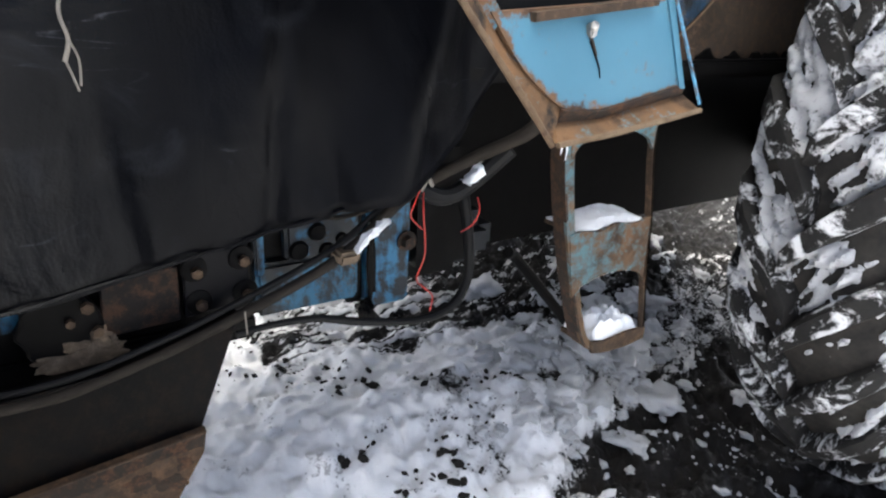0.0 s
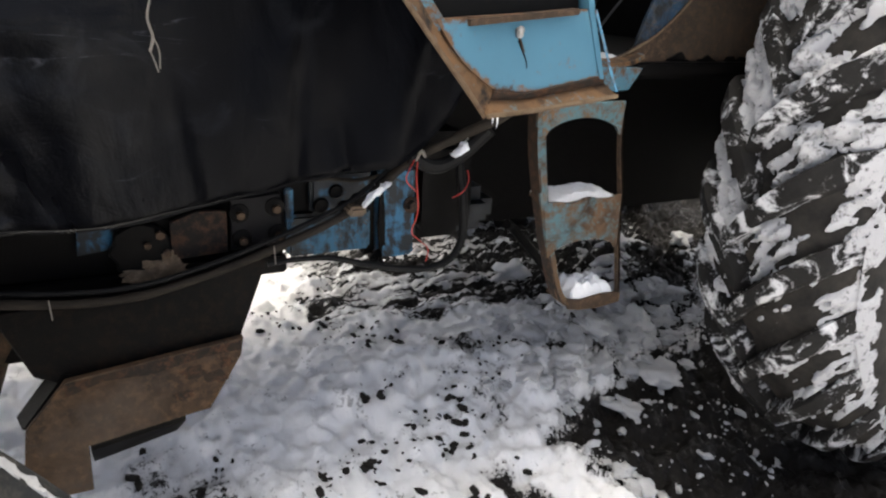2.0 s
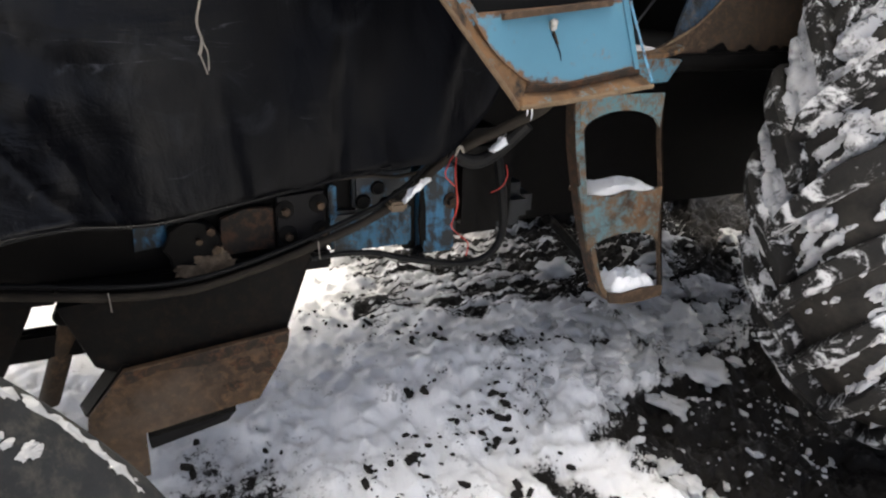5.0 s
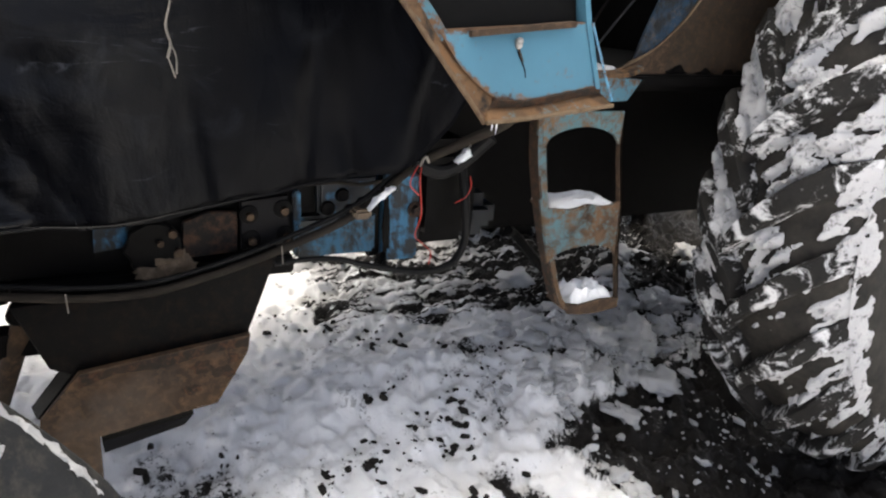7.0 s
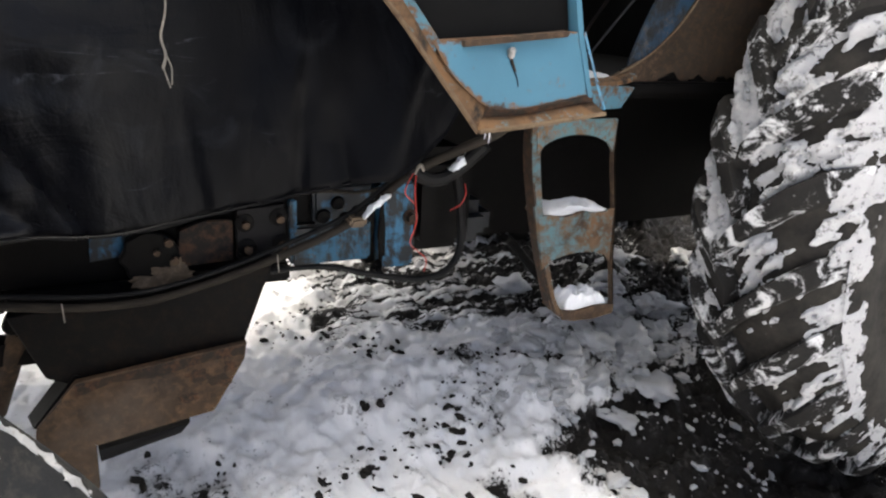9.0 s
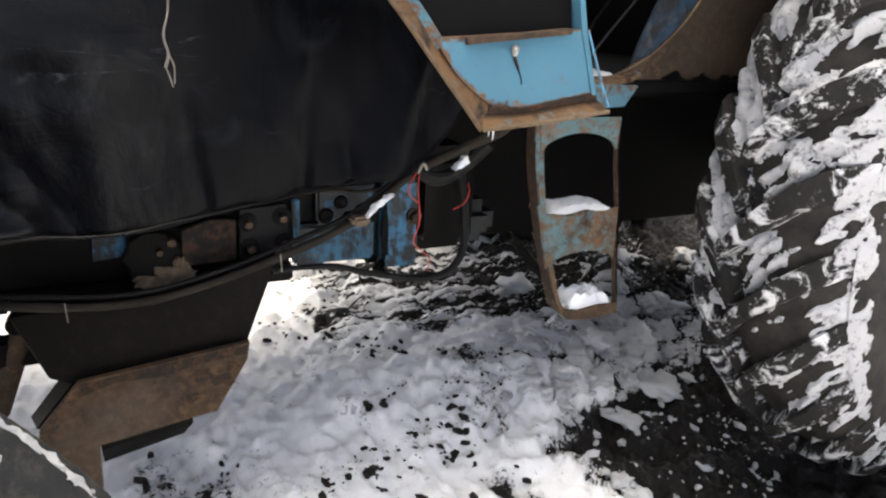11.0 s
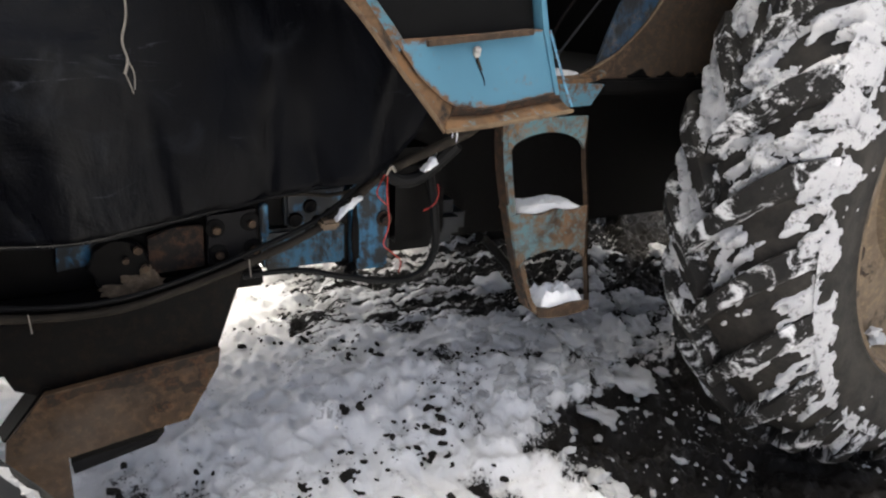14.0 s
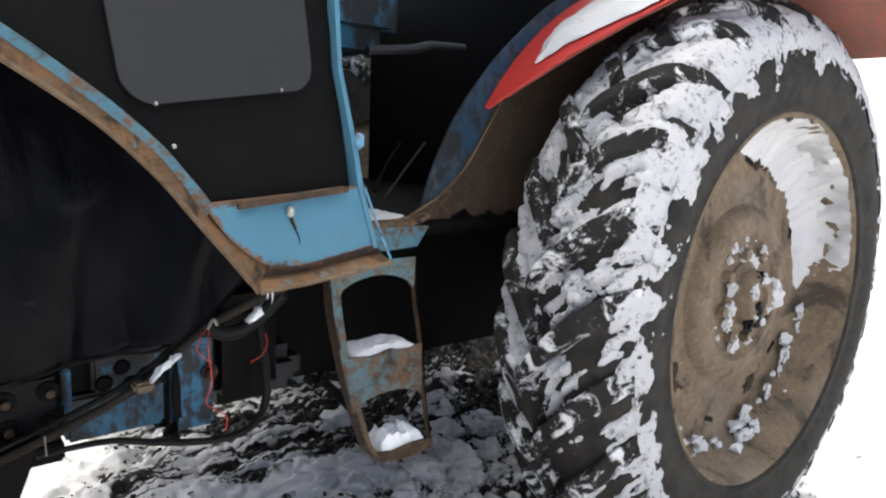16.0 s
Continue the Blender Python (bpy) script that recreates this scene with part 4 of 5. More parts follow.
def hoses():
    main = [(-0.5, 0.31, 0.655), (-0.25, 0.305, 0.645), (-0.05, 0.30, 0.625), (0.137, 0.30, 0.594), (0.25, 0.295, 0.592), (0.36, 0.30, 0.612), (0.47, 0.31, 0.642), (0.60, 0.31, 0.695), (0.70, 0.295, 0.780), (0.78, 0.27, 0.825), (0.845, 0.22, 0.875), (0.90, 0.25, 0.93)]
    h = part("hydraulic_hose", tube(main[:6], 0.0066, 8, 12, lumpy=0.25), HOSE_MUD, tractor, "muddy black hydraulic hose bundle")
    part("rear_hose", tube(main[5:], (0.0065, 0.0105), 8, 12, lumpy=0.12), HOSE_MUD, h)
    second = [(p[0], p[1] + 0.010, p[2] + 0.013) for p in main[:9]]
    part("hose", tube(second, 0.0048, 8, 10, lumpy=0.15), HOSE, h)
    part("clamp", box((0.590, 0.290, 0.688), (0.622, 0.325, 0.706), 0.005), MUD_TAN, h)
    tagged(part("hose_snow", heap(0.615, 0.665, 0.288, 0.312, lambda u, w: (0.704 + 0.04 * u, 0.712 + 0.042 * u), 2, 14, 6), SNOW), "small strip of snow on the hose", "snow")
    for x, z in ((0.130, 0.594), (0.46, 0.640)):
        part("tie", tube([(x, 0.288, z + 0.014), (x + 0.001, 0.286, z - 0.018)], 0.0011, 3, 6), CORD, h)
    loop = [(0.45, 0.30, 0.618), (0.50, 0.30, 0.620), (0.56, 0.30, 0.615), (0.62, 0.30, 0.596), (0.70, 0.31, 0.572), (0.76, 0.32, 0.562), (0.81, 0.33, 0.572), (0.838, 0.34, 0.612), (0.84, 0.35, 0.68), (0.835, 0.37, 0.76)]
    part("loop_hose", tube(loop, (0.0045, 0.0095), 8, 10), HOSE, tractor, "thick black hose hanging in a loop")
    upper = [(0.70, 0.29, 0.79), (0.74, 0.28, 0.772), (0.785, 0.28, 0.785), (0.83, 0.25, 0.84)]
    part("upper_hose", tube(upper, 0.013, 8, 10), HOSE, tractor)
    tagged(part("hose_snow", heap(0.772, 0.812, 0.258, 0.285, lambda u, w: (0.790 + 0.022 * u, 0.800 + 0.024 * u), 12, 10, 5), SNOW), "small strip of snow on the hose", "snow")
    red = [[(0.712, 0.285, 0.795), (0.70, 0.262, 0.76), (0.705, 0.262, 0.70), (0.698, 0.27, 0.66), (0.72, 0.29, 0.635), (0.745, 0.30, 0.61), (0.742, 0.30, 0.585)],
           [(0.712, 0.285, 0.795), (0.69, 0.268, 0.775), (0.683, 0.266, 0.755), (0.70, 0.264, 0.735)],
           [(0.824, 0.31, 0.752), (0.822, 0.30, 0.735), (0.812, 0.30, 0.715), (0.79, 0.30, 0.705)]]
    for line in red:
        part("red_wire", tube(line, 0.0011, 8, 6), WIRE, tractor, "thin red electric wire")
    part("wire_knot", tube([(0.705, 0.278, 0.785), (0.714, 0.276, 0.802), (0.722, 0.278, 0.790)], 0.003, 5, 6), CORD, tractor)


hoses()


# ---- cab ----
LEAN_IN = 0.25


def door_point(x, z, out=0.0):
    """A place on the door's plane, which leans inwards as it rises."""
    return Vector((x, LEAN_IN * (z - 0.92) + 0.03 * (x - 0.67) - out, z))


def cab():
    outer = [(0.30, 1.258), (0.41, 1.187), (0.488, 1.133), (0.530, 1.094), (0.565, 1.056), (0.598, 1.012), (0.620, 0.983), (0.645, 0.951), (0.672, 0.914)]
    middle = [(0.30, 1.283), (0.413, 1.21), (0.482, 1.158), (0.52, 1.128), (0.564, 1.088), (0.592, 1.05), (0.617, 1.012), (0.640, 0.984), (0.690, 0.942)]
    inner = [(0.30, 1.297), (0.414, 1.223), (0.483, 1.173), (0.521, 1.143), (0.561, 1.106), (0.590, 1.072), (0.624, 1.024), (0.643, 0.985), (0.693, 0.942)]
    rim = [(0.640, 1.029), (0.852, 1.046), (0.869, 0.960)] + [p for p in ((0.828, 0.953), (0.800, 0.948), (0.775, 0.944), (0.748, 0.941), (0.721, 0.939), (0.705, 0.940), (0.690, 0.945), (0.680, 0.950), (0.671, 0.957), (0.657, 0.968), (0.644, 0.980), (0.634, 0.993), (0.624, 1.008), (0.612, 1.027))]
    mid = (sum(p[0] for p in rim) / len(rim), sum(p[1] for p in rim) / len(rim))
    inset = [(p[0] + (mid[0] - p[0]) * 0.014 / math.dist(p, mid), p[1] + (mid[1] - p[1]) * 0.014 / math.dist(p, mid)) for p in rim]
    bm = bmesh.new()
    edge = bm.verts.layers.float.new("edge")
    rings = [[bm.verts.new(door_point(*p, out)) for p in line] for line, out in ((rim, -0.010), (rim, 0.001), (inset, 0.002))]
    for v in rings[0] + rings[1]:
        v[edge] = 1.0
    for p, q in zip(rings, rings[1:]):
        for k in range(len(rim)):
            bm.faces.new((p[k - 1], p[k], q[k], q[k - 1]))
    bm.faces.new(rings[2])
    d = part("door", bm, BLUE, tractor, "light blue door panel with rusty edges")
    oo = smooth_line([door_point(*p, 0.002) for p in outer], 5)
    mm = smooth_line([door_point(*p, -0.003) for p in middle], 5)
    ii = smooth_line([door_point(*p, 0.003) for p in inner], 5)
    part("front_lip", band(oo, mm, (0.004, 0.008, 0.003), 3, wobble=0.0015), RUST_LIP, d, "rust-brown door edge")
    part("blue_edge", band(mm[:31], ii[:31], (0.002, 0.008, 0.002), 2), BLUE_EDGE, d, "chipped blue painted edge")
    # paler rust colour stands in for light catching the rolled edge
    part("rolled_rim", tube(oo[::5] + [oo[-1]], 0.0035, 4, 8, lumpy=0.2), RUST_RIM, d, "rusty rim of the door edge, painted pale as lit")
    low_o = [door_point(0.672, 0.914, 0.012), door_point(0.74, 0.919, 0.012), door_point(0.81, 0.926, 0.012), door_point(0.884, 0.934, 0.012)]
    low_i = [door_point(0.690, 0.940, 0.003), door_point(0.74, 0.938, 0.003), door_point(0.80, 0.947, 0.003), door_point(0.868, 0.957, 0.003)]
    low_m = [a.lerp(b, 0.6) + Vector((0, 0.011, 0)) for a, b in zip(low_o, low_i)]
    part("bottom_lip", band(low_o, low_m, (0, 0.012, 0.002), 3, wobble=0.0015), RUST_LIP, d, "rust-brown lower door edge")
    # the shadow on the step below the panel, painted as a dark strip
    part("inner_step", band(low_m, [p + Vector((0, -0.001, 0.002)) for p in low_i], (0, 0.008, 0.002), 1), RUST_DARK, d, "dark strip painting the shadow under the panel")
    # same pale lit tone along the lower edge
    part("bottom_rim", tube(low_o, 0.0032, 8, 8, lumpy=0.25), RUST_RIM, d, "rusty lower rim, painted pale as lit")
    part("rubber_strip", band([door_point(0.655, 1.020, 0.010), door_point(0.822, 1.038, 0.010)], [door_point(0.655, 1.028, 0.012), door_point(0.824, 1.046, 0.012)], (0, 0.02, 0)), RUST_STEP, d, "dirty weather strip")
    post_a = [door_point(*p, 0.006) for p in ((0.866, 0.956), (0.853, 1.045), (0.848, 1.119), (0.838, 1.218), (0.846, 1.318), (0.86, 1.6), (0.88, 2.05))]
    post_b = [door_point(*p, 0.004) for p in ((0.860, 0.956), (0.845, 1.045), (0.841, 1.119), (0.832, 1.218), (0.839, 1.318), (0.848, 1.6), (0.868, 2.05))]
    part("rear_post", band(post_a, post_b, (0, 0.028, 0), 1), BLUE, d, "narrow blue door post")
    part("edge_strip", tube([door_point(0.853, 1.045, 0.008), door_point(0.868, 0.985, 0.012), door_point(0.883, 0.940, 0.012)], 0.002, 4, 6), BLUE_WORN, d, "bent light blue metal edge")
    part("rubber_bump", lump(door_point(0.852, 1.112, 0.008), (0.008, 0.008, 0.012), 3), BLUE_WORN, d)
    sheet = [door_point(x, z, -0.014) for x, z in ((0.655, 1.018), (0.84, 1.034), (0.835, 1.30), (0.86, 1.62), (0.34, 1.62), (0.33, 1.262), (0.464, 1.175), (0.577, 1.065), (0.631, 1.012))]
    part("black_panel", plate(sheet, (0, 0.006, 0)), VINYL, d, "black vinyl lining of the door")
    win = []
    corners = ((0.568, 1.188, 0.040, 180), (0.752, 1.217, 0.040, 270), (0.762, 1.52, 0.03, 0), (0.53, 1.50, 0.03, 90))
    for cx, cz, r, a0 in corners:
        for k in range(7):
            a = radians(a0 + 15 * k)
            win.append(door_point(cx + r * math.cos(a), cz + r * math.sin(a), -0.004))
    part("pane", plate(win, (0, 0.006, 0)), PANE, d, "dull grey window pane")
    for x, z in ((0.741, 1.178), (0.569, 1.149), (0.586, 1.098)):
        part("screw", lump(door_point(x, z, -0.006), (0.0035, 0.003, 0.0035), 1, 1, 0.05), STEEL, d)
    lock = part("lock", box(door_point(0.725, 1.007, 0.008), door_point(0.734, 1.020, 0.0), 0.002), STEEL, d, "small bright door lock")
    # scratch with the lock's shadow, painted as a thin dark strip
    part("key_plate", band([door_point(0.7275, 1.008, 0.003), door_point(0.736, 0.990, 0.002)], [door_point(0.7325, 1.008, 0.003), door_point(0.739, 0.990, 0.002)], (0, 0.004, 0)), RUST_STEP, lock, "dark strip painting the scratched shadow below the lock")
    part("drip", tube([door_point(0.729, 1.004, 0.003), door_point(0.734, 0.992, 0.003), door_point(0.739, 0.980, 0.003), door_point(0.740, 0.970, 0.0025)], (0.0013, 0.0005), 4, 8, lumpy=0.5), OILY_RUST, lock, "black oil drip below the lock")
    part("cylinder", lump(door_point(0.7295, 1.017, 0.008), (0.0055, 0.005, 0.0055), 8, 2, 0.3), STEEL, lock)
    # cab interior: its shade is deepened by the near-black colour
    part("cab_floor", box((0.70, 0.275, 0.925), (1.75, 1.58, 0.95), 0.004), OILY_DARK, tractor, "dark cab floor")
    part("cab_back", box((1.75, 0.30, 0.93), (1.78, 1.42, 1.62), 0.004), OILY_DARK, tractor, "dark rear cab wall")
    part("cab_far_side", box((0.5, 1.58, 0.93), (1.78, 1.61, 1.62), 0.004), OILY_DARK, tractor, "dark far cab side")
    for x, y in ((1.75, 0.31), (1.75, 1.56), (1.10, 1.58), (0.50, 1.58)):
        part("roof_post", box((x, y, 1.60), (x + 0.035, y + 0.035, 2.105), 0.004), OILY_DARK, tractor, "dark cab roof post")
    part("cab_front", box((0.47, 0.26, 1.20), (0.50, 1.58, 2.1), 0.004), OILY_DARK, tractor, "dark front cab wall")
    part("cab_roof", box((0.35, 0.20, 2.1), (1.85, 1.66, 2.16), 0.02), BLUE_WORN, tractor, "blue cab roof")
    sill = [(0.93, 0.235, 0.952), (1.02, 0.245, 0.950), (1.10, 0.25, 0.946), (1.150, 0.25, 0.942), (1.122, 0.25, 0.903), (1.05, 0.245, 0.900), (0.94, 0.235, 0.905)]
    sl = part("sill", plate(sill, (0.01, 0.04, 0)), BLUE_EDGE, tractor, "worn blue cab sill")
    top = smooth_line([(0.90, 0.236, 0.958), (1.00, 0.242, 0.954), (1.08, 0.247, 0.953), (1.125, 0.252, 0.956), (1.160, 0.262, 0.966)], 5)
    part("rusty_edge", band(top, [p + Vector((0.002, 0.000, -0.008)) for p in top], (0, 0.03, 0.004), 2), RUST_LIP, sl, "rusty rounded sill edge")
    tagged(part("floor_snow", heap(0.95, 1.13, 0.285, 0.42, lambda u, w: (0.95, 0.959 + 0.006 * u), 3), SNOW_CLOD), "dirty snow lying on the cab floor", "snow")
    part("lever", tube([(1.165, 0.44, 0.978), (1.225, 0.445, 1.044), (1.285, 0.45, 1.108)], 0.0032, 4, 8), PANE, tractor, "thin bare lever")
    part("lever", tube([(1.14, 0.44, 0.995), (1.175, 0.45, 1.052), (1.215, 0.45, 1.105)], 0.004, 4, 8), OILY_RUST, tractor, "thin dark lever")
    part("hand_rail", tube([(1.12, 0.45, 1.30), (1.24, 0.45, 1.315), (1.30, 0.46, 1.33), (1.40, 0.46, 1.335)], 0.010, 4, 10), PANE, tractor, "scuffed metal hand rail")
    part("seat_back", box((1.02, 0.55, 1.32), (1.30, 0.95, 1.75), 0.05), BLUE_DIRTY, tractor, "dark blue seat back")


cab()


def icicles():
    for k, (x, h) in enumerate(((0.684, 0.012), (0.691, 0.018))):
        p = door_point(x, 0.914, 0.004)
        tagged(part("icicle", tube([p, p + Vector((0.001, 0, -h * 0.5)), p + Vector((0, 0, -h))], (0.0015, 0.0003), 3, 6), ICE), "thin clear icicle hanging from the door edge", "icicle", "icicles under the door")


icicles()


def along(v, pts):
    """Straight steps between (value, result) pairs that rise in value."""
    return float(np.interp(v, [p[0] for p in pts], [p[1] for p in pts]))


def fender(y_in=0.292):
    cx, cz = WHEEL[0], WHEEL[2]

    def arc(a, r, y):
        return Vector((cx + r * math.cos(radians(a)), y, cz + r * math.sin(radians(a))))

    angles = [166.5 - 2.5 * i for i in range(46)]
    outer = lambda a: along(a, [(55, 0.822), (124, 0.828), (131, 0.829), (141, 0.838), (153, 0.851), (163, 0.856), (167, 0.858)])
    inner = lambda a: along(a, [(55, 0.790), (124, 0.792), (136, 0.787), (141, 0.780), (150, 0.776), (156, 0.783), (162, 0.820), (164.5, 0.846), (167, 0.852)])
    top = [arc(a, outer(a) - 0.004, y_in + 0.008) for a in angles]
    low = [Vector((max(1.14, min(2.86, p.x)), y_in + 0.008, 0.945)) for p in top]
    f = part("fender", band(top, low, (0, 0.006, 0), 8, wobble=0.005), MUD_SHEET, tractor, "mud-brown sheet steel mudguard wall, darkened as in shade")
    strip_a, strip_b = [arc(a, outer(a), y_in + 0.004) for a in angles], [arc(a, inner(a), y_in - 0.004) for a in angles]
    part("flange", band(strip_a, strip_b, (0, 0.008, 0), 4, wobble=0.004), FLANGE, f, "worn dark blue mudguard edge")
    part("rolled_edge", tube([arc(a, outer(a), y_in + 0.006) for a in angles[::2]], 0.003, 3, 8, lumpy=0.35), FLANGE, f, "chipped rolled edge")
    sweep = smooth_line([(1.078, y_in - 0.009, 0.953), (1.119, y_in - 0.009, 0.958), (1.165, y_in - 0.009, 0.980), (1.211, y_in - 0.009, 1.007), (1.274, y_in - 0.009, 1.065), (1.335, y_in - 0.009, 1.155), (1.391, y_in - 0.009, 1.244)], 5)
    part("bright_edge", tube(sweep, 0.0020, 0, 6, lumpy=0.5), RUST_RIM, f, "bare metal edge")
    part("gusset", band(sweep[:18], [Vector((p.x, y_in - 0.006, 0.936)) for p in sweep[:18]], (0, 0.010, 0), 3, wobble=0.002), RUST_STEP, f, "rusty gusset beside the sill")
    a3 = angles[8:]
    reach = lambda a: along(a, [(40, -0.17), (90, -0.165), (110, -0.10), (124, 0.005), (130.7, 0.068), (136.8, 0.144), (140.4, 0.189), (143.7, 0.236), (147, 0.286)])
    part("top_sheet", band([arc(a, 0.803, y_in - 0.006) for a in a3], [arc(a, 0.799, reach(a)) for a in a3], (0.002, 0, -0.005), 6), RED, f, "red painted mudguard top")
    part("underside", band([arc(a, 0.796, y_in - 0.006) for a in a3[1:]], [arc(a, 0.790, reach(a) + 0.004) for a in a3[1:]], (0, 0, -0.003), 6), MUD_RED, f, "mud-stained red underside")
    crust_top = [(1.14 + 0.012 * i, y_in + 0.001, 0.955 + 0.03 * noise.fractal(Vector((i * 0.31, 0, 0)), 0.8, 2.0, 4)) for i in range(74)]
    part("dirt_band", band(crust_top, [(p[0], y_in + 0.004, 0.915) for p in crust_top], (0, 0.012, 0)), OILY_DARK, f, "black crusted dirt")
    return f


fender()


def fender_snow():
    """Snow that lies along the mudguard's top."""
    cx, cz = WHEEL[0], WHEEL[2]

    def pile(a, j, r, y):
        d = math.degrees(a)
        lo = along(d, [(60, -0.13), (90, -0.12), (110, -0.06), (126, 0.024), (130, 0.085), (134, 0.158), (138.4, 0.206)])
        hi = along(d, [(60, 0.22), (126, 0.222), (130, 0.236), (134, 0.226), (138.4, 0.212)])
        ragged = 0.008 * noise.noise(Vector((d * 0.6, 0, 5))) + 0.005 * noise.noise(Vector((d * 2.1, 0, 9)))
        u = j / 8
        lift = 0.016 * math.sin(math.pi * u) ** 0.5 * (1 + 0.8 * noise.noise(Vector((d * 0.12, u * 3, 1)))) * max(0.15, min(1.0, (139 - d) / 6))
        return 0.8045 + lift, hi + ragged * (1 - u) + (lo + ragged - hi) * u

    bm = lathe([(0.81, 0.0)] * 9, 110, (cx, 0, cz), a0=60.0, a1=138.4, wob=pile)
    tagged(part("fender_snow", bm, SNOW_RIM), "white snow lying on the red mudguard", "snow", kind="stuff")


fender_snow()


def step():
    y = 0.23
    left = [(0.912, 0.880), (0.920, 0.794), (0.944, 0.682), (0.972, 0.585), (1.006, 0.495), (1.047, 0.466)]
    left_in = [(0.930, 0.880), (0.938, 0.794), (0.958, 0.690), (0.985, 0.590), (1.017, 0.505), (1.055, 0.478)]
    right = [(1.104, 0.884), (1.112, 0.80), (1.131, 0.70), (1.142, 0.60), (1.158, 0.51), (1.163, 0.468)]
    right_in = [(1.098, 0.884), (1.107, 0.80), (1.126, 0.70), (1.137, 0.60), (1.152, 0.51), (1.157, 0.478)]
    v = lambda pts, dy=0.0: smooth_line([(a, y + dy, b) for a, b in pts], 4)
    s = part("step", band(v(left), v(left_in), (0, 0.006, 0), 2, wobble=0.002), RISER, tractor, "rusty boarding step with two treads")
    # darker rust than the right flange paints this side's shade
    part("left_flange", band(v(left), v(left, 0.032), (0.004, 0, 0.001), 2), RUST_DARK, s, "rusty flange, coloured darker as shaded")
    part("right_bar", band(v(right), v(right_in), (0, 0.006, 0), 1), RUST_STEP, s)
    part("right_flange", band(v(right), v(right, 0.014), (-0.004, 0, 0.001), 2), RUST_STEP, s)
    n = 14
    arch_lo = [(0.928 + 0.172 * i / n, y - 0.002, 0.822 + 0.036 * math.sin(math.pi * i / n) ** 0.5) for i in range(n + 1)]
    arch_hi = [(0.918 + 0.184 * i / n, y - 0.002, 0.886) for i in range(n + 1)]
    part("arch_plate", band(arch_lo, arch_hi, (0, 0.006, 0), 2), ARCH, s, "worn blue and rusty arched plate")
    rl = [(0.966 + 0.168 * i / n, y - 0.002, 0.588 + 0.030 * math.sin(math.pi * i / n) ** 0.45) for i in range(n + 1)]
    rh = [(0.944 + 0.182 * i / n, y - 0.002, 0.700 + 0.004 * math.sin(i)) for i in range(n + 1)]
    part("riser", band(rl, rh, (0, 0.006, 0), 3, wobble=0.003), RISER, s, "rusty riser with blue paint left")
    part("upper_tread", box((0.966, y + 0.006, 0.690), (1.124, y + 0.085, 0.698), 0.002), RUST_STEP, s)
    part("lower_tread", box((1.035, y + 0.004, 0.470), (1.156, y + 0.085, 0.480), 0.002), RUST_STEP, s)
    part("toe_bar", band([(1.03, y - 0.003, 0.470), (1.06, y - 0.003, 0.464), (1.11, y - 0.003, 0.462), (1.16, y - 0.003, 0.468)], [(1.024, y - 0.003, 0.494), (1.06, y - 0.003, 0.486), (1.11, y - 0.003, 0.492), (1.16, y - 0.003, 0.490)], (0, 0.006, 0)), RUST_STEP, s)
    tagged(part("step_snow", heap(0.968, 1.118, y + 0.006, y + 0.082, lambda u, w: (0.698, 0.708 + 0.004 * w), 1), SNOW_GREY), "white snow lying on the upper tread", "snow")
    tagged(part("step_snow", heap(1.040, 1.150, y + 0.006, y + 0.08, lambda u, w: (0.480, 0.512 - 0.004 * u), 7), SNOW), "white snow heaped on the lower tread", "snow")


step()


